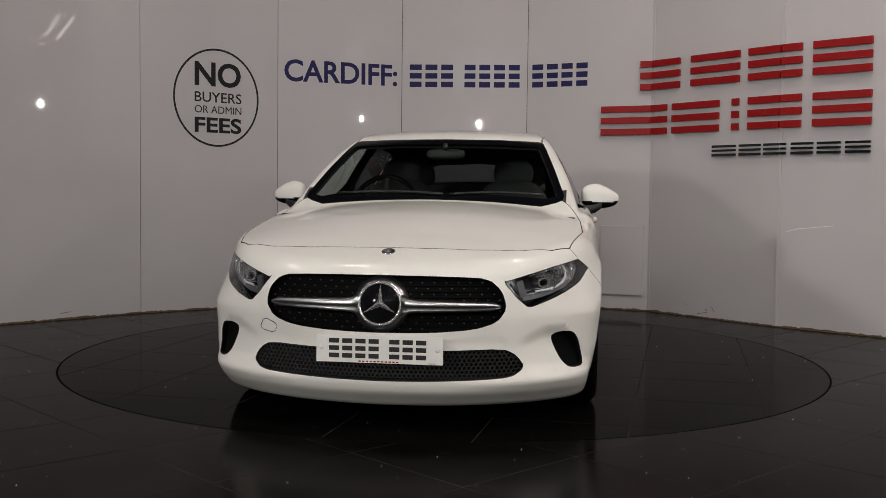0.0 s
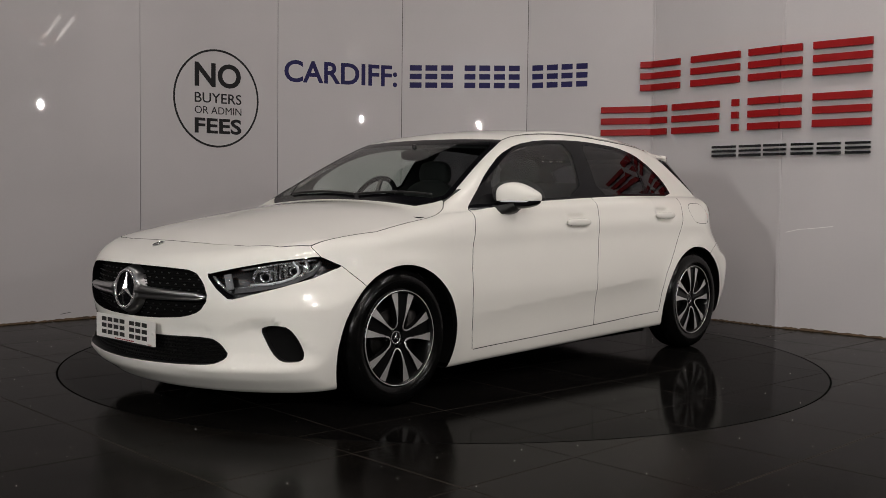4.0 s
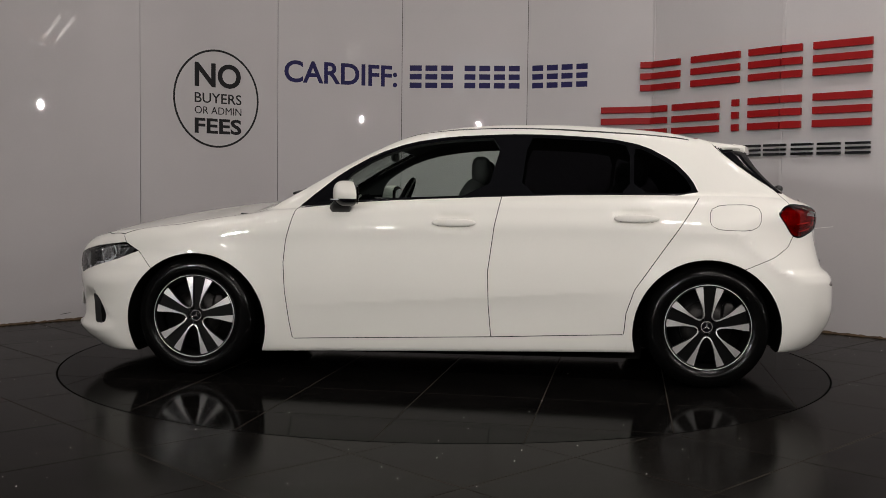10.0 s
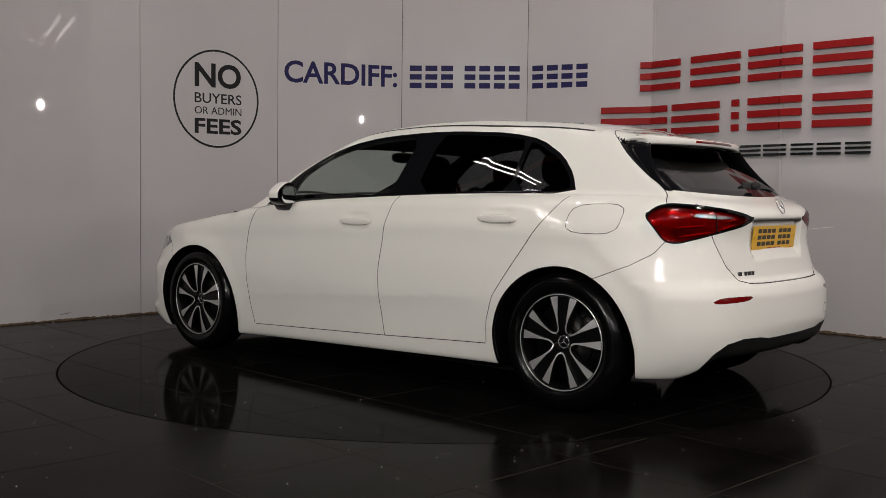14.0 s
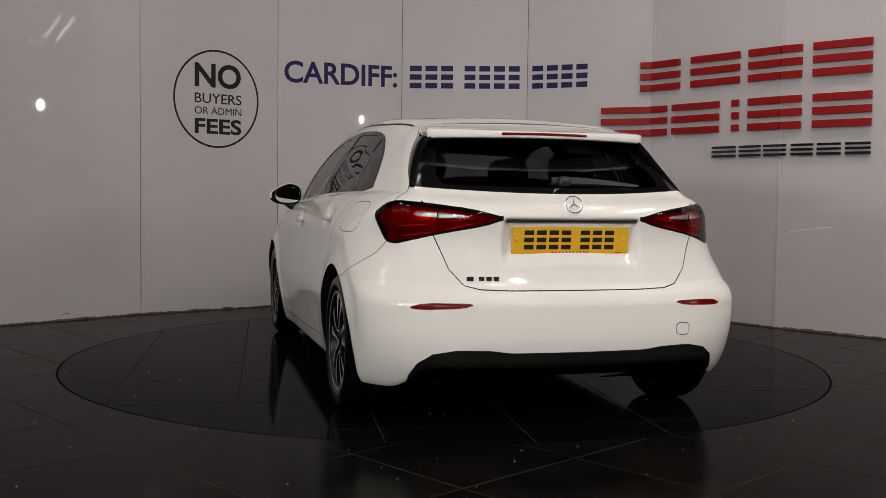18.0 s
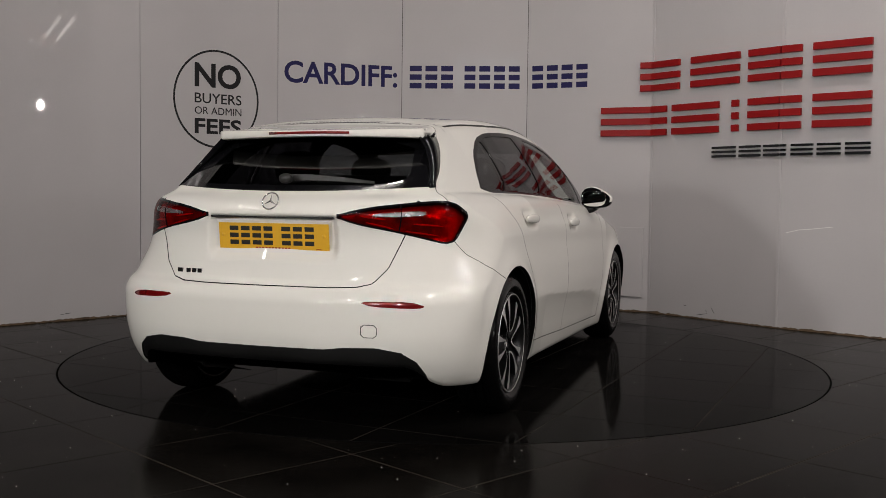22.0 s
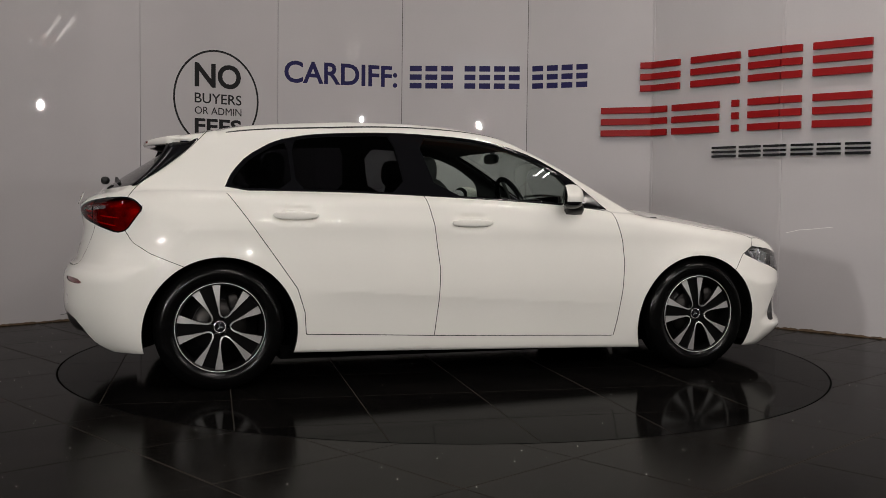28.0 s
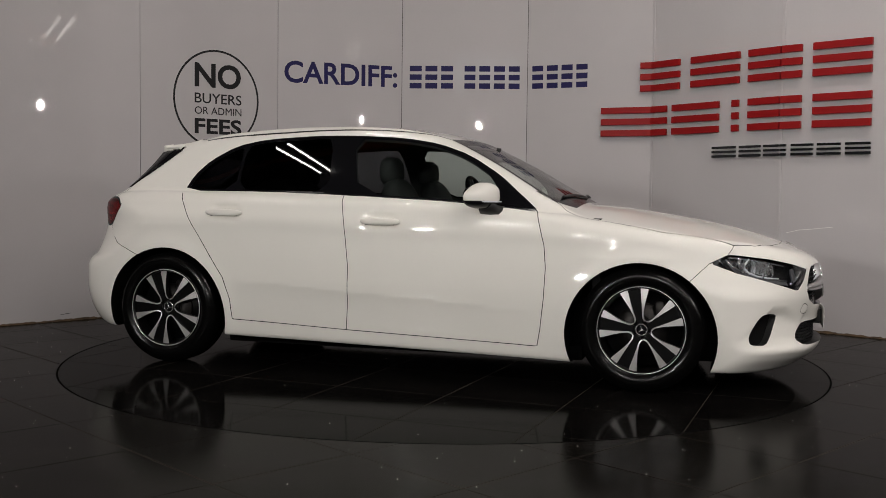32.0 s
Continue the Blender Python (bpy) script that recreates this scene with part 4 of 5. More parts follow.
for ax, sy, twist in ((1.3645, 1, -7), (1.3645, -1, 11), (-1.3645, 1, -2), (-1.3645, -1, 20)):
    wheel = new("wheel")
    wheel.parent = car
    # turned so that the outer face looks away from the car
    wheel.matrix_local = pose(ax, sy * 0.776, 0.321, 0, 0, 0 if sy > 0 else 180) @ pose(0, 0, 0, 0, twist, 0)
    tagged(wheel, "two-tone alloy wheel with a black tyre")
    for name, me, label in (("tyre", tyre_me, "black rubber tyre"), ("rim", barrel_me, "black rim"), ("rim_lip", lip_me, "machined silver rim edge"), ("brake_cover", dish_me, ""), ("brake_disc", disc_me, "steel brake disc"),
                            ("hub", hub_me, ""), ("brake_caliper", caliper_me, "")):
        part(name, me, wheel, label)
    cap = part("hub_cap", lathe_data("hub_cap", [(0.0, 0.064), (0.026, 0.064), (0.029, 0.060)], GLOSS_BLACK, 32), wheel, "black hub cap with a bright emblem")
    part("cap_ring", cap_ring_me, wheel).matrix_local = pose(0, 0.063, 0)
    part("cap_emblem", cap_star_me, wheel).matrix_local = pose(0, 0.064, 0)
    for k in range(5):
        for lean, off in ((1, -15), (-1, 15)):
            part("spoke", spoke_me[lean], wheel, "machined silver spoke with black flanks").matrix_local = pose(0, 0.018, 0, 0, 72 * k + off, 0)
        part("spoke_web", web_me, wheel, "black spoke between the machined edges").matrix_local = pose(0, 0.018, 0, 0, 72 * k, 0)
        part("wheel_bolt", bolt_me, wheel).matrix_local = pose(0, 0.008, 0, 0, 72 * k + 36, 0) @ pose(0, 0, 0.052)

# wheel-arch liners: from the lip inwards, closed by a dark wall
for ax, az, ar in ARCHES:
    for sy in (1, -1):
        vs, fs, n = [], [], 40
        for i in range(n + 1):
            low = math.asin((az - 0.168 - (0.012 if ax < 0 else -0.012)) / ar)
            a = -low + (math.pi + 2 * low) * i / n
            x, z = ax + ar * math.cos(a), az + ar * math.sin(a)
            y = skin_y(x, max(z, 0.15))
            vs += [(x, sy * (y - 0.0005), z), (x + 0.004 * math.cos(a), sy * (y - 0.028), z + 0.004 * math.sin(a)), (x + 0.012 * math.cos(a), sy * (y - 0.04), z + 0.012 * math.sin(a)), (x + 0.012 * math.cos(a), sy * 0.52, z + 0.012 * math.sin(a)), (ax, sy * 0.52, az)]
        for i in range(n):
            for k in range(4):
                fs.append((i * 5 + k, i * 5 + k + 1, i * 5 + k + 6, i * 5 + k + 5))
        part("arch_liner", mesh_of("arch_liner", vs, fs, [ARCH_DARK]), car, "black wheel-arch liner")


# ---------------------------------------------------------------- nose: grille, intake, vents, lights
def loft_data(name, sections, mat, smooth=True, caps=True):
    """Joins closed sections with equal point counts."""
    n = len(sections[0])
    vs = [p for sec in sections for p in sec]
    fs = [(i * n + k, i * n + (k + 1) % n, (i + 1) * n + (k + 1) % n, (i + 1) * n + k) for i in range(len(sections) - 1) for k in range(n)]
    if caps:
        fs += [tuple(range(n - 1, -1, -1)), tuple(range((len(sections) - 1) * n, len(sections) * n))]
    me = mesh_of(name, vs, fs, mat, smooth)
    bm = bmesh.new()
    bm.from_mesh(me)
    bmesh.ops.recalc_face_normals(bm, faces=bm.faces)
    bm.to_mesh(me)
    bm.free()
    return me


def inside(y, z, poly, margin):
    return polygon_distance(np.array([[abs(y), z]]), poly)[0] < -margin


for name, region, depth in (("grille", "grille", 0.055), ("intake", "intake", 0.05)):
    where = REGION == region
    made = part(name, skin_data(name, where, ARCH_DARK, 0, (-depth, 0, 0)), car, "black recessed " + ("radiator grille" if name == "grille" else "lower air intake"))
    part("surround", rim_data("surround", where, GLOSS_BLACK if name == "grille" else BLACK, (-depth, 0, 0)), made)
    if name == "grille":
        grille = made
    else:
        intake = made

# pins of the grille, in staggered rows behind the bar
pin_me = blob_data("grille_pin", (0, 0, 0), (0.005, 0.0046, 0.0032), PIN, 2.0, 8, 4)
for row in range(9):
    z = 0.440 + 0.0235 * row
    for col in range(22):
        y = -0.50 + 0.0475 * col + (0.02375 if row % 2 else 0)
        if inside(y, z, GRILLE, 0.012) and math.hypot(y, z - 0.543) > 0.12 and abs(z - 0.535) > 0.022:
            part("grille_pin", pin_me, grille).matrix_local = pose(skin_x(y, z, 1) - 0.042, y, z)

# ribs behind the pins
for row in range(10):
    z = 0.428 + 0.0235 * row
    pts = [(skin_x(y, z, 1) - 0.048, y, z) for y in np.linspace(-0.49, 0.49, 25) if inside(y, z, GRILLE, 0.006)]
    if len(pts) > 3:
        part("grille_rib", pipe_data("grille_rib", pts, 0.0030, ARCH_DARK, 6), grille)

# silver bar, one half on each side of the emblem
for sy in (1, -1):
    secs = []
    for s in np.linspace(0, 1, 14):
        y = 0.088 + 0.392 * s
        h = (0.030 - 0.013 * s) * (1 if s < 0.93 else math.sqrt(max(0.05, 1 - ((s - 0.93) / 0.075) ** 2)))
        if s < 0.12:
            h += 0.016 * (1 - s / 0.12) ** 2
        z, x = 0.533 + 0.004 * (1 - s), skin_x(y, 0.533, 1) - 0.012
        ring = [(-0.022, 0.8), (-0.005, 1.0), (0.008, 0.72), (0.013, 0.2), (0.010, -0.1), (0.004, -0.35), (0.009, -0.6), (0.004, -1.0), (-0.022, -0.8)]
        secs.append([(x + a, sy * y, z + b * h) for a, b in ring])
    part("grille_bar", loft_data("grille_bar", secs, SATIN), grille, "satin silver grille bar")
emblem = new("emblem")
emblem.parent = car
tagged(emblem, "round chrome emblem with a three-pointed star")
emblem.matrix_local = pose(2.264, 0, 0.543, 0, -6, 0)
part("housing", lathe_data("housing", [(0.116, -0.035), (0.105, -0.012), (0.094, 0.004), (0.087, 0.006)], SATIN, 64, "x"), emblem, "satin silver emblem housing")
part("disc", lathe_data("disc", [(0.0, 0.004), (0.083, 0.004), (0.085, 0.0)], GLOSS_BLACK, 64, "x"), emblem, "gloss black emblem disc")
part("ring", ring_data("ring", 0.0850, 0.0060, CHROME, 64), emblem).matrix_local = pose(0.008, 0, 0, 0, 0, -90)
part("star", star_data("star", 0.081, 0.016, CHROME), emblem).matrix_local = pose(0.006, 0, 0, 0, 0, -90)
nose_badge = part("nose_badge", lathe_data("nose_badge", [(0.0, 0.004), (0.024, 0.004), (0.029, 0.001)], GLOSS_BLACK, 32, "x"), car, "small dark badge on the nose")
slope = body_normal(np.array([[skin_x(0, 0.742, 1), 0.0, 0.742]]))[0][0]
nose_badge.matrix_local = pose(skin_x(0, 0.742, 1) + 0.001 * slope[0], 0, 0.742 + 0.001 * slope[2], 0, -math.degrees(math.atan2(slope[2], slope[0])), 0)
part("badge_ring", ring_data("badge_ring", 0.0275, 0.0022, CHROME, 32), nose_badge).matrix_local = pose(0.003, 0, 0, 0, 0, -90)
part("badge_star", star_data("badge_star", 0.02, 0.003, CHROME), nose_badge).matrix_local = pose(0.004, 0, 0, 0, 0, -90)

# honeycomb of the lower intake
vs, fs = [], []
pitch = 0.0185
for row in range(10):
    for col in range(66):
        y, z = -0.58 + pitch * (col + 0.5 * (row % 2)), 0.230 + pitch * 0.866 * row
        if not inside(y, z, INTAKE, 0.004):
            continue
        x = 2.235 - 0.42 * y * y - 0.3 * y ** 6
        base = len(vs)
        for r, d in ((0.0109, 0.0), (0.0075, 0.0), (0.0075, -0.012)):
            vs += [(x + d, y + r * math.sin(math.pi * k / 3), z + r * math.cos(math.pi * k / 3)) for k in range(6)]
        for j in (0, 6):
            fs += [(base + j + k, base + j + (k + 1) % 6, base + j + 6 + (k + 1) % 6, base + j + 6 + k) for k in range(6)]
tagged(part("honeycomb", mesh_of("honeycomb", vs, fs, BLACK), intake, "black honeycomb mesh"), kind="stuff")

for side, sy in ((LEFT, 1), (RIGHT, -1)):
    where = (REGION == "vent") & side
    vent = part("side_vent", skin_data("side_vent", where, ARCH_DARK, 0, (-0.030, -sy * 0.012, 0)), bumper, "black side vent")
    part("vent_edge", rim_data("vent_edge", where, BLACK, (-0.030, -sy * 0.012, 0)), vent)
    # headlight
    where = (REGION == "headlight") & side
    lamp_ob = part("headlight", skin_data("headlight", where, LAMP_DARK, 0, (-0.065, -sy * 0.045, 0)), car, "clear headlight with chrome reflectors")
    part("cover", skin_data("cover", where, CLEAR, 0.001), lamp_ob, "clear lamp cover")
    part("lamp_edge", rim_data("lamp_edge", where, GLOSS_BLACK, (-0.065, -sy * 0.045, 0)), lamp_ob)
    bowl = lathe_data("reflector_bowl", [(0.056, 0.004), (0.054, -0.004), (0.050, -0.006), (0.040, -0.024), (0.024, -0.036), (0.0, -0.040)], LAMP_CHROME, 20, "x")
    bowl.shade_flat()
    ring = lathe_data("lens_ring", [(0.026, -0.012), (0.026, 0.010), (0.021, 0.012), (0.019, 0.002)], CHROME, 24, "x")
    lens = blob_data("lens", (0, 0, 0), (0.010, 0.019, 0.019), GLOSS_BLACK, 2, 20, 10)
    for x, y, z, r in ((1.985, 0.655, 0.618, 1.0), (1.880, 0.722, 0.645, 0.92)):
        at = pose(x - 0.014, sy * (y - 0.010), z, 0, 0, sy * 28) @ Matrix.Diagonal((r, r, r * 0.80, 1))
        part("reflector_bowl", bowl, lamp_ob, "faceted chrome reflector").matrix_local = at
        part("lens_ring", ring, lamp_ob, "chrome ring").matrix_local = at @ pose(-0.012, 0, 0)
        part("lens", lens, lamp_ob, "dark lamp lens").matrix_local = at @ pose(-0.010, 0, 0)
        for d in (-0.030, 0.030):
            part("reflector_fin", box_data("reflector_fin", (-0.03, -0.050, -0.002), (0.0, 0.050, 0.002), LAMP_CHROME, 0.0008), lamp_ob).matrix_local = at @ pose(0, 0, d)
    part("indicator", box_data("indicator", (-0.004, -0.016, -0.034), (0.004, 0.016, 0.034), LAMP_GREY, 0.002), lamp_ob, "grey indicator reflector").matrix_local = pose(2.094, sy * 0.556, 0.600, 14, -8, sy * 34)
    strip = [(2.085, 0.572, 0.553), (2.03, 0.635, 0.563), (1.96, 0.692, 0.578), (1.89, 0.738, 0.598), (1.82, 0.772, 0.630), (1.785, 0.783, 0.668)]
    part("light_strip", pipe_data("light_strip", [(x - 0.020, sy * (y - 0.014), z + 0.018) for x, y, z in strip], 0.0045, CHROME, 8), lamp_ob, "bright running-light strip")
    part("lower_shelf", loft_data("lower_shelf", [[(x - 0.012, sy * (y - 0.008), z - 0.004), (x - 0.020, sy * (y - 0.014), z + 0.014), (x - 0.045, sy * (y - 0.034), z + 0.014), (x - 0.037, sy * (y - 0.028), z - 0.004)] for x, y, z in strip], LAMP_GREY, False), lamp_ob, "grey lower shelf of the lamp")
    part("inner_trim", pipe_data("inner_trim", [(2.135, sy * 0.500, 0.622), (2.112, sy * 0.525, 0.585), (2.085, sy * 0.556, 0.552)], 0.007, CHROME, 8), lamp_ob)
    part("upper_trim", pipe_data("upper_trim", [(x - 0.024, sy * (y - 0.016), z) for x, y, z in ((2.07, 0.60, 0.650), (1.95, 0.69, 0.676), (1.86, 0.745, 0.690), (1.80, 0.77, 0.694))], 0.005, CHROME, 8), lamp_ob)
    hook = [(2.040, 0.622, 0.580), (1.985, 0.672, 0.584), (1.935, 0.706, 0.594), (1.893, 0.731, 0.611), (1.872, 0.742, 0.632), (1.876, 0.739, 0.656), (1.893, 0.727, 0.682)]
    part("running_light", pipe_data("running_light", [(x - 0.016, sy * (y - 0.010), z + 0.006) for x, y, z in hook], [0.004, 0.0055, 0.006, 0.0065, 0.007, 0.006, 0.004], LENS, 8), lamp_ob, "white hooked running light")
    for k, (x, y, z) in enumerate(((1.848, 0.748, 0.650), (1.828, 0.757, 0.660), (1.806, 0.767, 0.668))):
        part("outer_facet", box_data("outer_facet", (-0.016, -0.003, -0.026 + 0.006 * k), (0.014, 0.003, 0.024 - 0.006 * k), LAMP_CHROME, 0.001), lamp_ob, "chrome facet").matrix_local = pose(x - 0.018, sy * (y - 0.016), z, 0, 12, sy * (66 - 12 * k))
    for k in range(4):
        part("reflector_rib", box_data("reflector_rib", (-0.020, -0.0025, -0.030), (0.012, 0.0025, 0.030), LAMP_CHROME, 0.001), lamp_ob, "chrome rib").matrix_local = pose(1.958 - 0.018 * k, sy * (0.668 + 0.012 * k), 0.634 + 0.004 * k, 0, 0, sy * 30)
    part("divider", pipe_data("divider", [(1.835, sy * 0.752, 0.694), (1.828, sy * 0.757, 0.665), (1.845, sy * 0.752, 0.632)], 0.008, CHROME, 8), lamp_ob)
    # tail light
    both = ((REGION == "tail_light") | (REGION == "lamp_clear") | (REGION == "tail_border")) & side
    tail = part("tail_light", skin_data("tail_light", both, RED_REFLECT, 0.024), car, "wide red tail light with a clear insert")
    part("red_lens", skin_data("red_lens", (REGION == "tail_light") & side, RED_GLASS, -0.001), tail, "deep red lens")
    part("clear_lens", skin_data("clear_lens", (REGION == "lamp_clear") & side, CLEAR, -0.001), tail, "clear insert")
    part("lens_border", skin_data("lens_border", (REGION == "tail_border") & side, GLOSS_BLACK, -0.001), tail, "black border of the lens")
    part("insert_reflector", skin_data("insert_reflector", (REGION == "lamp_clear") & side, INSERT, 0.012), tail, "silver faceted insert")
    part("lens_edge", rim_data("lens_edge", both, GLOSS_BLACK, (0.02, -sy * 0.012, 0)), tail)
    line = []
    for z in np.linspace(0.836, 0.946, 8):
        d = -0.993 + 0.1 * (z - 0.89)
        lo, hi = 0.2, 0.8
        for _ in range(30):
            mid = (lo + hi) / 2
            inside_body = body(np.array([d * math.sqrt(2) - mid]), np.array([mid]), np.array([z]))[0] < 0
            lo, hi = (mid, hi) if inside_body else (lo, mid)
        line.append((d * math.sqrt(2) - lo, sy * lo, z))
    part("lens_joint", pipe_data("lens_joint", line, 0.0028, GLOSS_BLACK, 8), tail)
    # curved guides that follow the lens, and the upright guide at its outer end
    for y0, y1, z0, z1 in ((0.42, 0.53, 0.872, 0.846), (0.57, 0.69, 0.838, 0.818), (0.60, 0.70, 0.868, 0.858), (0.40, 0.50, 0.896, 0.884)):
        pts = [(skin_x(y, z, -1) + 0.016, sy * y, z) for y, z in ((y0 + (y1 - y0) * u, z0 + (z1 - z0) * u) for u in np.linspace(0, 1, 7))]
        part("light_guide", pipe_data("light_guide", pts, [0.001, 0.003, 0.004, 0.004, 0.004, 0.003, 0.001], RED_BAR, 8), tail, "bright red light guide")
    pts = [(x, sy * (skin_y(x, z) - 0.014), z) for x, z in ((-1.716, 0.842), (-1.706, 0.862), (-1.702, 0.884), (-1.708, 0.906))]
    part("light_guide", pipe_data("light_guide", pts, [0.002, 0.0045, 0.0045, 0.002], RED_BAR, 8), tail, "bright red light guide")

# windscreen wipers
for sy, y0, y1 in ((-1, -0.52, 0.06), (1, 0.10, 0.60)):
    pts = []
    for u in np.linspace(0, 1, 9):
        y = y0 + (y1 - y0) * u
        z = 0.985 + 0.012 * math.sin(u * math.pi)
        lo, hi = 0.3, 1.1
        for _ in range(16):
            mid = (lo + hi) / 2
            lo, hi = (mid, hi) if body(np.array([mid]), np.array([y]), np.array([z]))[0] < 0 else (lo, mid)
        pts.append((lo + 0.008, y, z + 0.006))
    part("wiper_blade", pipe_data("wiper_blade", pts, 0.007, BLACK, 8), car, "black windscreen wiper")

# wing mirrors
for sy in (1, -1):
    mirror = new("wing_mirror")
    mirror.parent = doors[sy][0]
    tagged(mirror, "white wing mirror with a black base")
    whole = blob_data("shell", (0, 0, 0), (0.068, 0.106, 0.0705), PAINT, 2.7, 64, 44)
    for v in whole.vertices:
        x, y, z = v.co
        if x < -0.040:
            x = -0.040 + (x + 0.040) * 0.2
        # the top slopes down and the pod sweeps back towards its outer end
        out = step01(max(0.0, (y + 0.03) / 0.14))
        z = z * (1 - 0.42 * out) if z > -0.028 else z * (1 - 0.25 * out)
        v.co = (0.530 + x - 0.34 * y, sy * (0.893 + y), 0.991 + z - 0.010 * out)
    vs = [tuple(v.co) for v in whole.vertices]
    up, low = [], []
    for p in whole.polygons:
        mid = sum((whole.vertices[i].co for i in p.vertices), Vector()) / len(p.vertices)
        rear = mid.x - 0.530 + 0.34 * (abs(mid.y) - 0.893) < -0.038
        (low if rear or mid.z < 0.962 else up).append(tuple(p.vertices) if sy > 0 else tuple(p.vertices)[::-1])
    part("mirror_cap", mesh_of("mirror_cap", vs, up, PAINT, True), mirror, "white mirror cap")
    part("mirror_base", mesh_of("mirror_base", vs, low, GLOSS_BLACK, True), mirror, "black lower mirror housing")
    part("repeater", pipe_data("repeater", [(0.626, sy * 0.850, 0.9605), (0.612, sy * 0.895, 0.9605), (0.585, sy * 0.940, 0.9605), (0.550, sy * 0.970, 0.9605), (0.500, sy * 0.990, 0.9605)], 0.0040, LENS, 8), mirror, "slim indicator strip")
    glass_ob = part("mirror_glass", blob_data("mirror_glass", (0, 0, 0), (0.003, 0.086, 0.050), MIRROR, 2.8, 24, 12), mirror, "mirror glass")
    glass_ob.matrix_local = pose(0.478, sy * 0.886, 0.985, 0, 0, sy * 18.8)
    part("mirror_foot", loft_data("mirror_foot", [[(x + a * w, sy * y, z + b * h) for a, b in ((-0.5, -0.9), (0.0, -1.0), (0.5, -0.9), (0.62, 0.0), (0.5, 1.0), (-0.5, 1.0), (-0.6, 0.0))] for x, y, z, w, h in ((0.585, 0.745, 0.918, 0.120, 0.026), (0.580, 0.790, 0.912, 0.112, 0.026), (0.572, 0.830, 0.912, 0.100, 0.026), (0.562, 0.870, 0.922, 0.090, 0.024), (0.555, 0.905, 0.940, 0.070, 0.016))], BLACK), mirror, "black mirror foot")
    # handles
    for door, (hx, hz) in zip(doors[sy], HANDLES):
        y = skin_y(hx + 0.13, hz)
        handle = part("door_handle", blob_data("door_handle", (hx, sy * (y + 0.010), hz), (0.116, 0.015, 0.0215), PAINT, 2.6, 32, 14), door)
        part("handle_strip", box_data("handle_strip", (hx - 0.085, sy * y - 0.004 + sy * 0.012, hz - 0.019), (hx + 0.085, sy * y + 0.004 + sy * 0.012, hz - 0.0145), CHROME, 0.001), handle, "bright strip along the handle")

# ---------------------------------------------------------------- plates, badges, rear details
def plate(name, colour, label, at, lean, way):
    """A number plate whose characters are plain bars."""
    p = new(name)
    p.parent = car
    p.matrix_local = pose(*at, 0, 0, 90 if way > 0 else -90) @ pose(0, 0, 0, lean, 0, 0)
    tagged(p, label)
    part("plate_board", box_data("plate_board", (-0.26, 0.0, -0.0555), (0.26, 0.004, 0.0555), colour, 0.0015), p)
    x = -0.207
    for k in range(7):
        if k == 4:
            x += 0.030
        for z in (-0.037, -0.007, 0.023):
            part("character_bar", box_data("character_bar", (x, -0.0012, z), (x + 0.042, 0.0, z + 0.019), PLATE_BLACK), p)
        x += 0.0545
    for k in range(11):
        part("small_bar", box_data("small_bar", (-0.085 + 0.0155 * k, -0.0011, -0.0515), (-0.085 + 0.0155 * k + 0.0095, 0.0, -0.0465), RED_PAINT), p)
    part("small_bar", box_data("small_bar", (0.20, -0.0011, -0.0515), (0.228, 0.0, -0.0495), RED_PAINT), p)
    for sx in (-0.238, 0.238):
        part("plate_screw", lathe_data("plate_screw", [(0.0, -0.004), (0.007, -0.003), (0.009, 0.0)], colour, 16, "y"), p).matrix_local = pose(sx, 0, 0.004)
    return p


plate("number_plate", PLATE_WHITE, "white number plate with dark characters as bars", (2.276, 0, 0.358), 0, 1)
part("plate_holder", box_data("plate_holder", (2.205, -0.14, 0.316), (2.271, 0.14, 0.396), BLACK, 0.004), car, "black plate holder")
plate("number_plate", PLATE_YELLOW, "yellow number plate with dark characters as bars", (-2.010, 0, 0.806), 6, -1)
part("plate_holder", box_data("plate_holder", (-2.002, -0.21, 0.764), (-1.96, 0.21, 0.850), BLACK, 0.004), car, "black plate holder")
part("hatch_grip", box_data("hatch_grip", (-2.030, -0.29, 0.884), (-1.98, 0.29, 0.893), BLACK, 0.002), hatch, "black grip strip over the plate")
rear_emblem = part("rear_emblem", ring_data("rear_emblem", 0.037, 0.0032, CHROME, 48), hatch, "round chrome emblem")
rear_emblem.matrix_local = pose(skin_x(0, 0.935, -1) - 0.007, 0, 0.955, 0, 24, 0) @ pose(0, 0, 0, 0, 0, 90)
part("emblem_star", star_data("emblem_star", 0.035, 0.006, CHROME), rear_emblem)
for k, y in enumerate((0.442, 0.396, 0.366, 0.336)):
    part("badge_bar", box_data("badge_bar", (-0.003, -0.011 if k else -0.014, -0.009), (0.003, 0.011 if k else 0.014, 0.009), CHROME_DARK, 0.001), hatch, "dark chrome model badge").matrix_local = pose(skin_x(y, 0.652, -1) - 0.002, y, 0.652, 0, 0, -9)
part("brake_light", loft_data("brake_light", [[(-1.7025 + 0.40 * y * y + a, y, 1.2620 - 0.03 * y * y + b) for a, b in ((-0.004, -0.0055), (0.02, -0.0055), (0.02, 0.0055), (-0.004, 0.0055))] for y in np.linspace(-0.2, 0.2, 9)], RED_LENS), hatch, "slim dark red brake light")
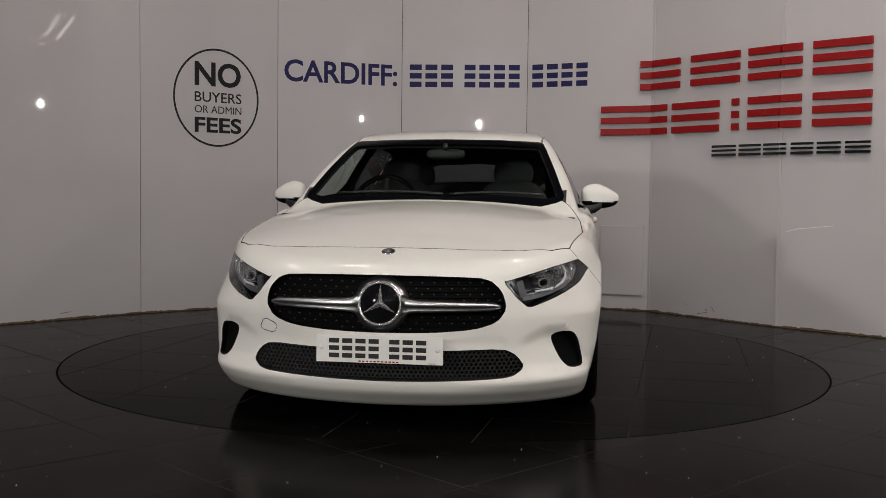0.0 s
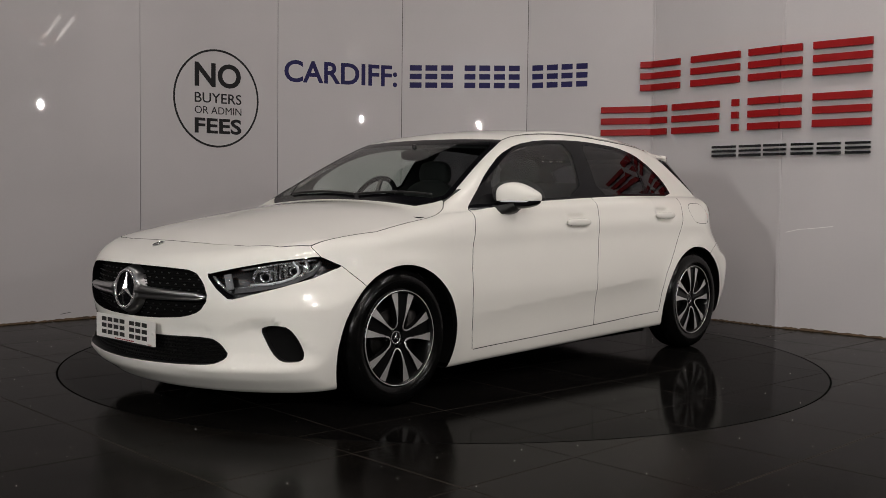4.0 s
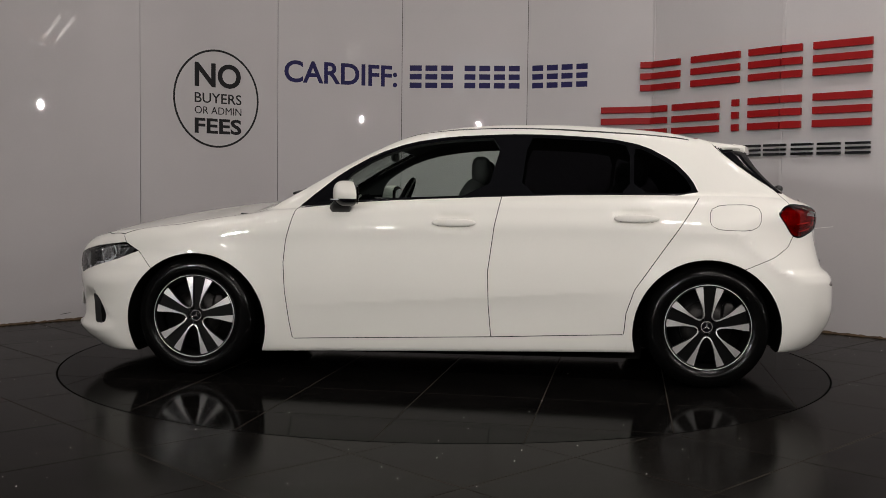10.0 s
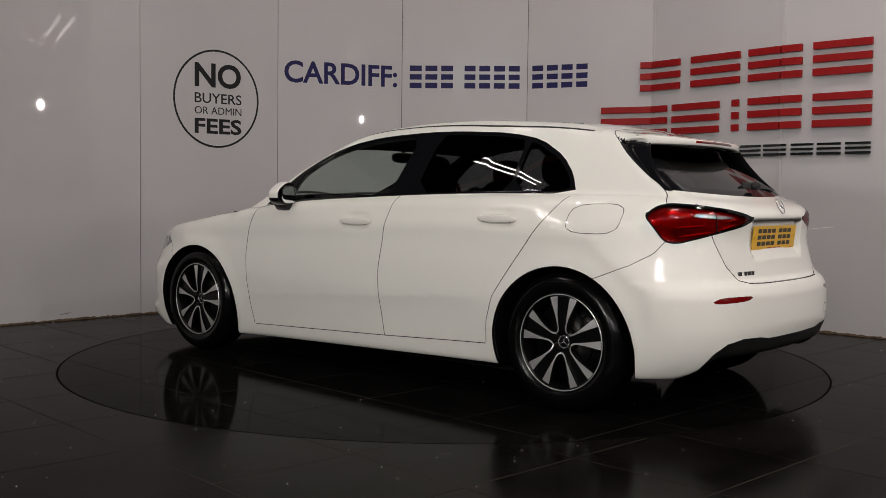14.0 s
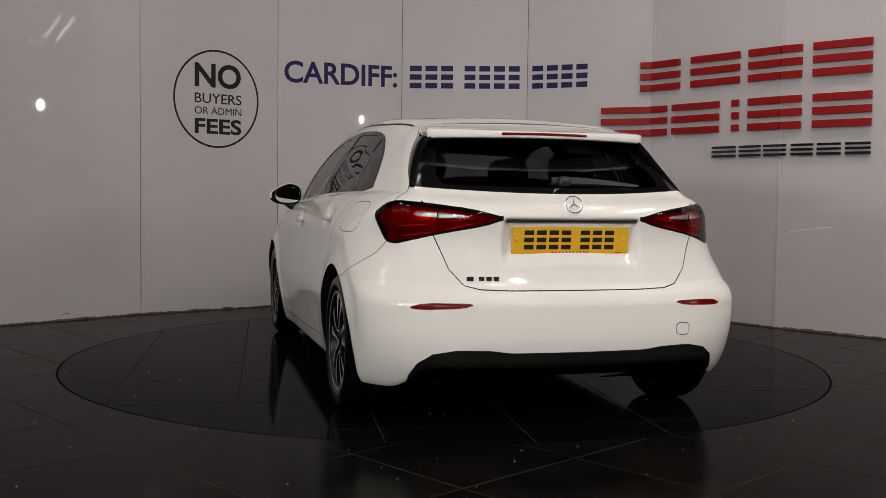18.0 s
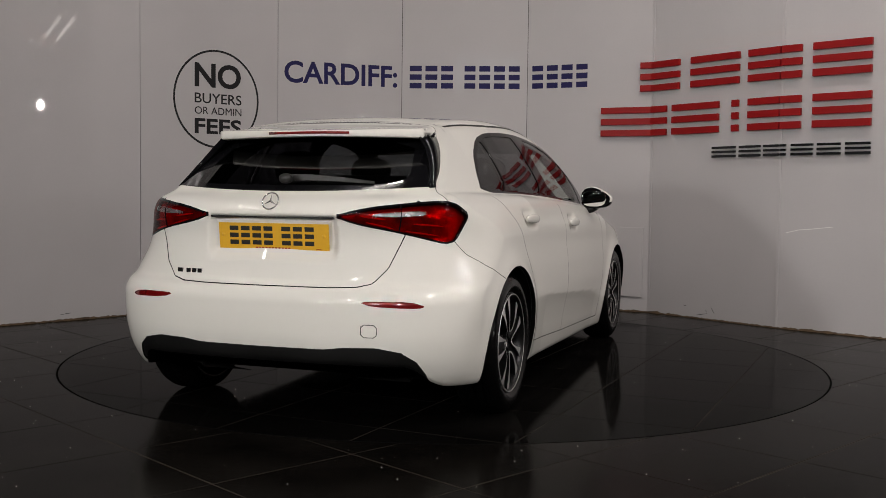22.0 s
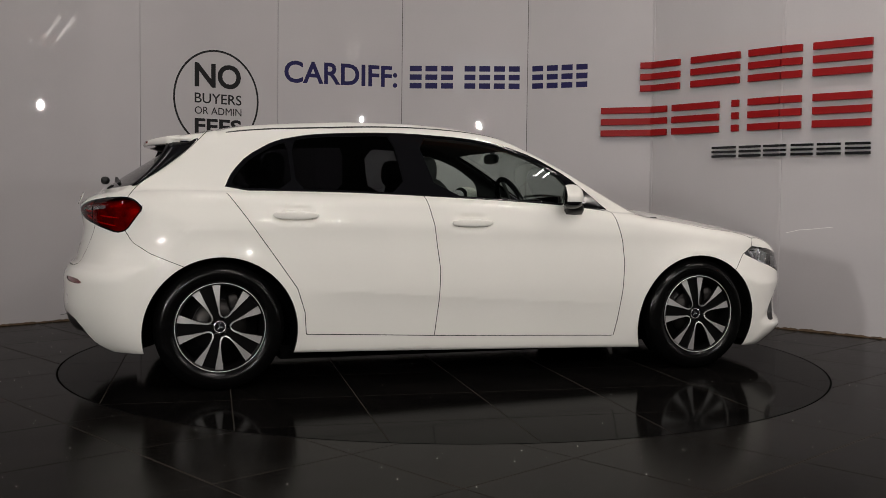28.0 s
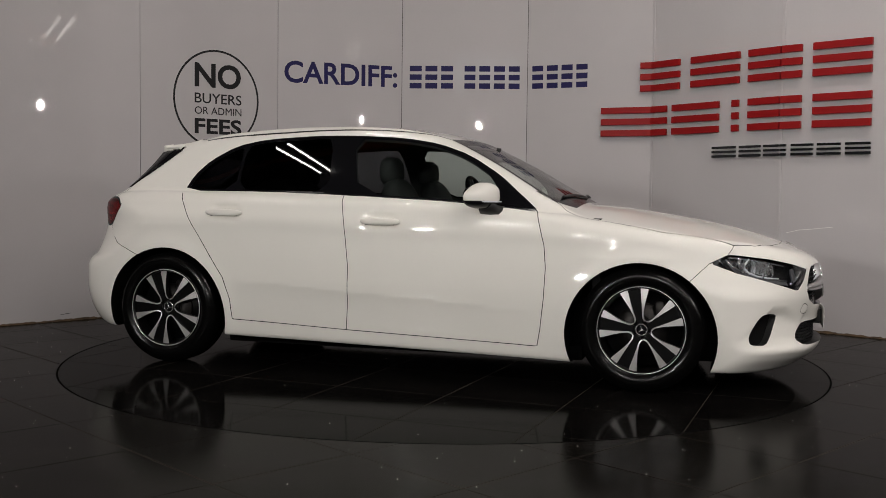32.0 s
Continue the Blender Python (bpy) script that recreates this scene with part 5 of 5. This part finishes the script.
# blades that carry the flanks past the rear window
for sy in (1, -1):
    secs = []
    for z in np.linspace(1.022, 1.252, 10):
        edge = float(HATCH_EDGE(z))
        y, w = skin_y(edge + 0.006, z), 0.030 + 0.115 * ((z - 1.022) / 0.23) ** 1.3
        secs.append([(edge - 0.004, sy * (y - 0.001), z), (edge - 0.5 * w, sy * (y - 0.005), z - 0.002), (edge - w, sy * (y - 0.012 - 0.10 * w), z - 0.004), (edge - w, sy * (y - 0.022 - 0.10 * w), z - 0.004), (edge - 0.004, sy * (y - 0.030), z)])
    part("side_blade", loft_data("side_blade", secs, GLOSS_BLACK), hatch, "gloss black blade beside the rear window")
# the spoiler's rear lip
secs = []
for y in np.linspace(-0.512, 0.512, 41):
    back = -1.700 + 0.40 * y * y
    high = [float(SPOILER_TOP(back + d)) - (0.090 - 0.055 * min(1, max(0, (-1.40 - back - d) / 0.25))) * y * y + 0.0018 for d in (0.0, 0.012, 0.06)]
    low = 1.2450 - 0.02 * y * y
    secs.append([(back - 0.004, y, low + 0.004), (back - 0.003, y, high[0] - 0.003), (back + 0.003, y, high[0]), (back + 0.012, y, high[1]), (back + 0.06, y, high[2]), (back + 0.06, y, low), (back, y, low)])
part("spoiler_lip", loft_data("spoiler_lip", secs, PAINT), hatch, "white lip of the roof spoiler")
# rear wiper
wiper = part("rear_wiper", blob_data("rear_wiper", (-1.908, -0.005, 1.052), (0.024, 0.030, 0.022), BLACK, 2.4, 20, 10), hatch, "black rear wiper")
arm = []
for y, z, w in ((0.03, 1.057, 0.014), (-0.10, 1.058, 0.013), (-0.22, 1.052, 0.010), (-0.36, 1.040, 0.006), (-0.385, 1.038, 0.004)):
    x = skin_x(y, z, -1) - 0.012
    arm.append([(x - 0.010, y, z - w), (x + 0.006, y, z - w), (x + 0.004, y, z + w), (x - 0.006, y, z + w)])
part("wiper_arm", loft_data("wiper_arm", arm, BLACK, False), wiper)

# ---------------------------------------------------------------- cabin
def seat(x, y, width):
    s = new("car_seat")
    s.parent = car
    tagged(s, "black car seat with a head rest")
    part("seat_cushion", blob_data("seat_cushion", (x + 0.22, y, 0.46), (0.27, width, 0.10), LINING, 3), s)
    back = blob_data("backrest", (0, 0, 0), (0.085, width, 0.34), LINING, 2.8)
    part("backrest", back, s).matrix_local = pose(x - 0.06, y, 0.76, 0, -16, 0)
    for hy in ([0] if width < 0.4 else [-0.40, 0.40]):
        part("head_rest", blob_data("head_rest", (x - 0.175, y + hy, 1.130), (0.055, 0.125, 0.085), LINING, 2.8), s)


seat(0.02, 0.36, 0.25)
seat(0.02, -0.36, 0.25)
seat(-0.86, 0.0, 0.62)
dash = part("dashboard", blob_data("dashboard", (0.80, 0, 0.84), (0.30, 0.70, 0.105), LINING, 2.8, 32, 14), car, "black dashboard")
part("screen", box_data("screen", (0.505, -0.52, 0.895), (0.515, 0.10, 0.975), GLOSS_BLACK, 0.003), dash, "wide black display")
steer = part("steering_wheel", ring_data("steering_wheel", 0.183, 0.0155, GLOSS_BLACK, 40), car, "black steering wheel")
steer.matrix_local = pose(0.400, -0.36, 0.925, 0, 0, 90) @ pose(0, 0, 0, -24, 0, 0)
part("wheel_hub", blob_data("wheel_hub", (0, 0, 0), (0.07, 0.03, 0.055), BLACK, 2.6), steer)
for a in (0, 180, 270):
    part("wheel_spoke", box_data("wheel_spoke", (0.05, -0.008, -0.012), (0.178, 0.008, 0.012), BLACK, 0.004), steer).matrix_local = pose(0, 0, 0, 0, a, 0)
part("rear_view_mirror", blob_data("rear_view_mirror", (0.395, 0.0, 1.225), (0.018, 0.115, 0.033), BLACK, 3), car, "black interior mirror")
part("mirror_stem", pipe_data("mirror_stem", [(0.400, 0, 1.245), (0.41, 0, 1.285)], 0.014, BLACK), car)


# ---------------------------------------------------------------- writing and signs on the wall
def text_data(name, words, width, height, depth, mat, bold=0.0):
    """Letters of the built-in font as a mesh in the (x, z) plane, fitted to a width and a height, raised towards +y."""
    c = bpy.data.curves.new(name, "FONT")
    c.body, c.extrude, c.offset, c.resolution_u = words, 0.05, bold * 0.6, 4
    ob = bpy.data.objects.new(name, c)
    me = bpy.data.meshes.new_from_object(ob)
    bpy.data.objects.remove(ob)
    co = np.array([v.co for v in me.vertices])
    lo, hi = co.min(0), co.max(0)
    for v in me.vertices:
        v.co = ((v.co.x - lo[0]) / (hi[0] - lo[0]) * width, (v.co.z - lo[2]) / (hi[2] - lo[2]) * depth, (v.co.y - lo[1]) / (hi[1] - lo[1]) * height)
    me.flip_normals()
    me.materials.clear()
    me.materials.append(mat)
    return me


def on_panel(i, u, z, out=0.0):
    m, _ = panel_frame(i)
    return m @ pose(u, out, z)


sign = tagged(new("round_sign"), category="sign", label="round black and white vinyl sign about fees on the wall")
sign.matrix_world = on_panel(2, 0.664, 1.789, 0.001)
n = 96
vs = []
for r in (0.388, 0.372):
    for d in (0.0, 0.0015):
        vs += [(r * math.cos(2 * math.pi * k / n), d, r * 1.062 * math.sin(2 * math.pi * k / n)) for k in range(n)]
fs = []
for k in range(n):
    q = (k + 1) % n
    fs += [(n + k, n + q, 3 * n + q, 3 * n + k), (k, q, n + q, n + k), (2 * n + k, 2 * n + q, 3 * n + q, 3 * n + k)]
part("ring", mesh_of("ring", vs, fs, INK_BLACK), sign, "black ring")
for words, x0, width, z0, height, bold in (("NO", -0.200, 0.420, 0.092, 0.205, 0.045), ("BUYERS", -0.200, 0.425, -0.040, 0.085, 0.012), ("OR ADMIN", -0.200, 0.425, -0.132, 0.062, 0.0), ("FEES", -0.200, 0.425, -0.296, 0.130, 0.045)):
    part("lettering", text_data("lettering", words, width, height, 0.0015, INK_BLACK, bold), sign, "black lettering").matrix_local = pose(x0, 0, z0)

town = tagged(new("wall_lettering", text_data("wall_lettering", "CARDIFF:", 1.035, 0.196, 0.0015, INK_BLUE, 0.035)), category="lettering", label="navy blue vinyl town name on the white wall")
town.matrix_world = on_panel(3, 0.056, 1.980, 0.001)
number = tagged(new("wall_number"), category="lettering", label="navy blue vinyl number shown as plain bars on the wall")
for panel_i, first, last, count in ((4, 0.071, 0.475, 3), (4, 0.573, 1.082, 4), (5, 0.046, 0.568, 4)):
    step = (last - first + 0.028) / count
    for k in range(count):
        for z0, z1 in ((1.978, 2.028), (2.056, 2.106), (2.134, 2.184)):
            part("digit_bar", box_data("digit_bar", (first + step * k, 0.0005, z0), (first + step * k + step - 0.034, 0.002, z1), INK_BLUE), number).matrix_local = panel_frame(panel_i)[0]


def wall_bars(name, label, spans, rows, depth, mat, stand):
    """Raised letters drawn as plain bars; a span is panel, from, panel, to."""
    ob = tagged(new(name), category="sign", label=label)
    for a, u0, b, u1 in spans:
        pieces = [(a, u0, u1)] if a == b else [(a, u0, panel_frame(a)[1] - 0.004), (b, 0.004, u1)]
        for i, p, q in pieces:
            for z0, z1 in rows:
                part("letter_bar", box_data("letter_bar", (p, stand, z0), (q, stand + depth, z1), mat, 0.002), ob).matrix_local = panel_frame(i)[0]
    return ob


FIRST = [(5, 1.040, 6, 0.300), (6, 0.420, 6, 0.886), (6, 0.972, 7, 0.160), (7, 0.246, 7, 0.678)]
SECOND = [(5, 0.700, 6, 0.171), (6, 0.234, 6, 0.700), (6, 0.828, 6, 0.886), (6, 0.977, 7, 0.163), (7, 0.252, 7, 0.683)]
THIRD = [(6, 0.643, 6, 0.864), (6, 0.900, 6, 1.091), (6, 1.121, 7, 0.050), (7, 0.090, 7, 0.261), (7, 0.291, 7, 0.468), (7, 0.501, 7, 0.684)]
wall_bars("raised_sign", "red raised wall sign drawn as plain bars", FIRST, ((1.918, 1.972), (2.016, 2.070), (2.114, 2.168)), 0.028, RED_PAINT, 0.012)
wall_bars("raised_sign", "red raised wall sign drawn as plain bars", SECOND, ((1.536, 1.590), (1.634, 1.688), (1.733, 1.787)), 0.028, RED_PAINT, 0.012)
wall_bars("raised_sign", "black raised wall sign drawn as plain bars", THIRD, ((1.332, 1.352), (1.368, 1.386), (1.402, 1.421)), 0.020, LETTER_BLACK, 0.010)

# cover strips on two joints, an access hatch and the grimy seal along the floor
trim = tagged(new("trim"), kind="structure", label="white cover strips on the panel joints")
for i in (6, 7):
    for u, w in ((-0.012, 0.024),):
        part("cover_strip", box_data("cover_strip", (u, 0.0005, 0.01), (u + w, 0.006, TOP), PANEL, 0.002), trim).matrix_local = panel_frame(i)[0]
cover = tagged(new("access_hatch", box_data("access_hatch", (0.712, 0.001, 0.133), (1.092, 0.016, 0.742), PANEL, 0.004)), category="hatch", label="white square access hatch low on the panel wall")
cover.matrix_world = panel_frame(5)[0]
seal = tagged(new("baseboard"), kind="structure", label="brown grimy seal between wall and floor")
for i in range(len(CORNERS) - 1):
    m, length = panel_frame(i)
    rng = random.Random(50 + i)
    n = 60
    hs = [0.006 + 0.010 * rng.random() + 0.012 * abs(noise.noise(Vector((i * 7 + k * 0.12, 0, 0)))) for k in range(n + 1)]
    vs = [(length * k / n, y, z) for k in range(n + 1) for y, z in ((0.004, 0.0), (0.0012, hs[k]))]
    part("seal_strip", mesh_of("seal_strip", vs, [(2 * k, 2 * k + 2, 2 * k + 3, 2 * k + 1) for k in range(n)], GRIME), seal).matrix_local = m
scuffs = tagged(new("scuff_marks"), category="scuffs", label="short black scuff marks low on the white wall", kind="stuff")
for i, u, z, length, tilt in ((6, 0.52, 0.030, 0.10, -12), (6, 0.66, 0.10, 0.05, 55), (6, 0.38, 0.10, 0.03, 5), (6, 0.60, 0.075, 0.02, 30), (2, 0.7, 0.02, 0.06, 4), (7, 0.9, 0.15, 0.02, 60), (1, 0.55, 0.05, 0.08, -6), (8, 0.2, 0.06, 0.05, 20)):
    part("scuff", box_data("scuff", (0, 0.0008, -0.0018), (length, 0.0014, 0.0018), INK_BLACK), scuffs).matrix_local = on_panel(i, u, z) @ pose(0, 0, 0, 0, tilt, 0)

scratch = tagged(new("wall_scratch"), category="scratch", label="pale thin scratch on the glossy white panel", kind="stuff")
for k, (u, z, length, tilt) in enumerate(((0.06, 0.742, 0.11, -14), (0.165, 0.768, 0.10, -5), (0.262, 0.777, 0.16, -7))):
    part("scratch", box_data("scratch", (0, 0.0006, -0.0022), (length, 0.0012, 0.0022), PLATE_WHITE), scratch).matrix_local = on_panel(7, u, z) @ pose(0, 0, 0, 0, tilt, 0)

# ---------------------------------------------------------------- the hall behind the camera
for name, lo, hi, label in (("wall_left", (-13.2, -19, -0.2), (-13, 7, 6.2), "grey sheet wall of the hall"), ("wall_right", (27, -19, -0.2), (27.2, 7, 6.2), "grey sheet wall of the hall"),
                            ("wall_end", (-13.2, -19.2, -0.2), (27.2, -19, 6.2), "grey end wall of the hall"), ("wall_back", (-13.2, 7, -0.2), (27.2, 7.2, 6.2), "grey back wall of the hall"),
                            ("ceiling", (-13.2, -19.2, 6.2), (27.2, 7.2, 6.4), "dark sheet ceiling of the hall")):
    tagged(new(name, box_data(name, lo, hi, HALL)), kind="structure", label=label)
for k, y in enumerate((-15.5, -11.5, -7.5, -1.6)):
    beam = tagged(new("roof_beam"), category="beam", group="roof beams", label="orange steel roof beam under the hall ceiling")
    for z0, z1, w in ((5.62, 5.65, 0.1), (5.65, 6.15, 0.012), (6.15, 6.18, 0.1)):
        part("flange" if w > 0.05 else "web", box_data("beam", (-13, y - w, z0), (27, y + w, z1), BEAM), beam)
for x, z in ((-2.1, 4.35), (-1.35, 4.35), (-0.6, 4.35), (0.15, 4.35), (0.9, 4.35)):
    win = tagged(new("window_1", box_data("window_1", (x - 0.06, -19.0, z - 0.06), (x + 0.56, -18.985, z + 1.16), HALL)), kind="structure", label="high daylight window of the hall")
    part("pane", box_data("pane", (x, -18.984, z), (x + 0.5, -18.975, z + 1.1), DAYLIGHT), win)
# rows of small fittings far down the hall, lit by their own tubes alone
FAR_TUBES = [((x, y, 5.0), 0, 0, None) for y, xs in ((-11.5, (-7.4, -5.2, 2.2, 4.6, 13.0, 16.0, 19.0)), (-15.0, (-9.5, -7.2, 5.6, 14.5, 17.5, 20.5)), (-18.0, (-10.0, -7.6, -5.2, 2.0, 4.4, 6.8))) for x in xs] + [((8.8, -12.2, 5.0), -57.5, 0, None), ((9.8, -13.8, 5.0), -57.5, 0, None)]
# the two added wall washers get the same fitting as the others
for (x, y, z), heading, _power, _aim in TUBES + FAR_TUBES:
    fit = tagged(new("tube_lamp"), category="lamp", group="ceiling tube lamps", label="white twin-tube ceiling lamp, lit, out of view, two added as wall washers")
    fit.matrix_world = pose(x, y, z, 0, 0, heading)
    part("tray", box_data("tray", (-0.78, -0.18, 0), (0.78, 0.18, 0.05), HALL, 0.004), fit)
    for d in (-0.12, 0.12):
        part("tube", pipe_data("tube", [(-0.75, d, -0.012), (0.75, d, -0.012)], 0.013, GLOW), fit)
    for d in (-0.6, 0.6):
        part("hanger", pipe_data("hanger", [(d, 0, 0.05), (d, 0, 6.2 - z)], 0.004, STEEL, 6), fit)
trunk = tagged(new("strip_lamp"), category="lamp", label="long twin strip lamp under the hall ceiling, lit")
trunk.matrix_world = pose(20.5, -6.8, 5.95, 0, 0, -25.1)
part("tray", box_data("tray", (-2.6, -0.3, 0.06), (2.6, 0.3, 0.11), HALL, 0.004), trunk)
for d in (-0.2, 0.2):
    part("tube", pipe_data("tube", [(-2.55, d, 0), (2.55, d, 0)], 0.05, GLOW_SOFT), trunk)
    part("hanger", pipe_data("hanger", [(d * 8, 0, 0.11), (d * 8, 0, 0.25)], 0.006, STEEL, 6), trunk)
for (x, y, z), size, _power in FLOODS:
    stand = tagged(new("flood_lamp"), category="lamp", group="flood lamps", label="black flood lamp on a tall stand, lit")
    part("pole", pipe_data("pole", [(x * 1.02, y - 0.1, 0), (x * 1.02, y - 0.1, z - 0.1)], 0.016, BLACK), stand)
    part("housing", lathe_data("housing", [(0.0, -0.16), (size * 0.4, -0.15), (size * 0.72, -0.04), (size * 0.76, -0.012)], BLACK, 24, "z"), stand).matrix_local = look((x, y, z), (0, 0.5, 1.2)) @ pose(0, 0, 0, 180, 0, 0)
    for k in range(3):
        a = 2 * math.pi * k / 3
        part("foot", pipe_data("foot", [(x * 1.02, y - 0.1, 0.25), (x * 1.02 + 0.4 * math.cos(a), y - 0.1 + 0.4 * math.sin(a), 0.01)], 0.010, BLACK, 8), stand)

# ---------------------------------------------------------------- grit and tiles
def grit_data(seed, count, wanted):
    rng = random.Random(seed)
    vs, fs = [], []
    for _ in range(count):
        x, y, r = rng.uniform(-3, 3), rng.uniform(-3.4, 2.2), rng.choice((0.0012, 0.0016, 0.002, 0.003))
        if not wanted(math.hypot(x, y)):
            continue
        b, a = len(vs), rng.random() * 3
        vs += [(x + r * math.cos(a + k * 2.1), y + r * math.sin(a + k * 2.1), 0.0004) for k in range(3)] + [(x, y, r * 1.3)]
        fs += [(b, b + 1, b + 3), (b + 1, b + 2, b + 3), (b + 2, b, b + 3)]
    return mesh_of("floor_grit", vs, fs, SPECK)


tagged(new("floor_grit", grit_data(7, 480, lambda r: r > RT + 0.02)), category="grit", kind="stuff", label="tiny pale grit scattered on the black floor")
tagged(part("grit", grit_data(11, 130, lambda r: r < RT - 0.03), turntable, "tiny pale grit on the tiles"), kind="stuff")
# the gap has no depth here; a flat black strip stands for its shade
edge = mesh_of("edge_gap_shade", [(r * math.cos(2 * math.pi * k / 128), r * math.sin(2 * math.pi * k / 128), -0.0009) for r in (RT - 0.03, RT + 0.02) for k in range(128)], [(k, (k + 1) % 128, 128 + (k + 1) % 128, 128 + k) for k in range(128)], GAP_SHADE)
part("edge_gap_shade", edge, ground, "flat black strip painted as the shaded gap round the turntable")
lay_tiles(turntable, -5.3, -0.117, 0.021, 2.4, True, RT - 0.009, lambda x, y: True)
lay_tiles(ground, 44.0, -0.130, -0.300, 7.5, False, RT + 0.002, in_room)


def motions():
    rows, rows_car = [], []
    for k in range(17):
        t = 2.0 * k
        turn = pose(0, 0, 0, 0, 0, car_angle(t))
        rows.append((t, turn))
        rows_car.append((t, turn @ Matrix.Translation((*CAR_OFFSET, 0))))
    walk(turntable, rows)
    walk(car, rows_car)


motions()
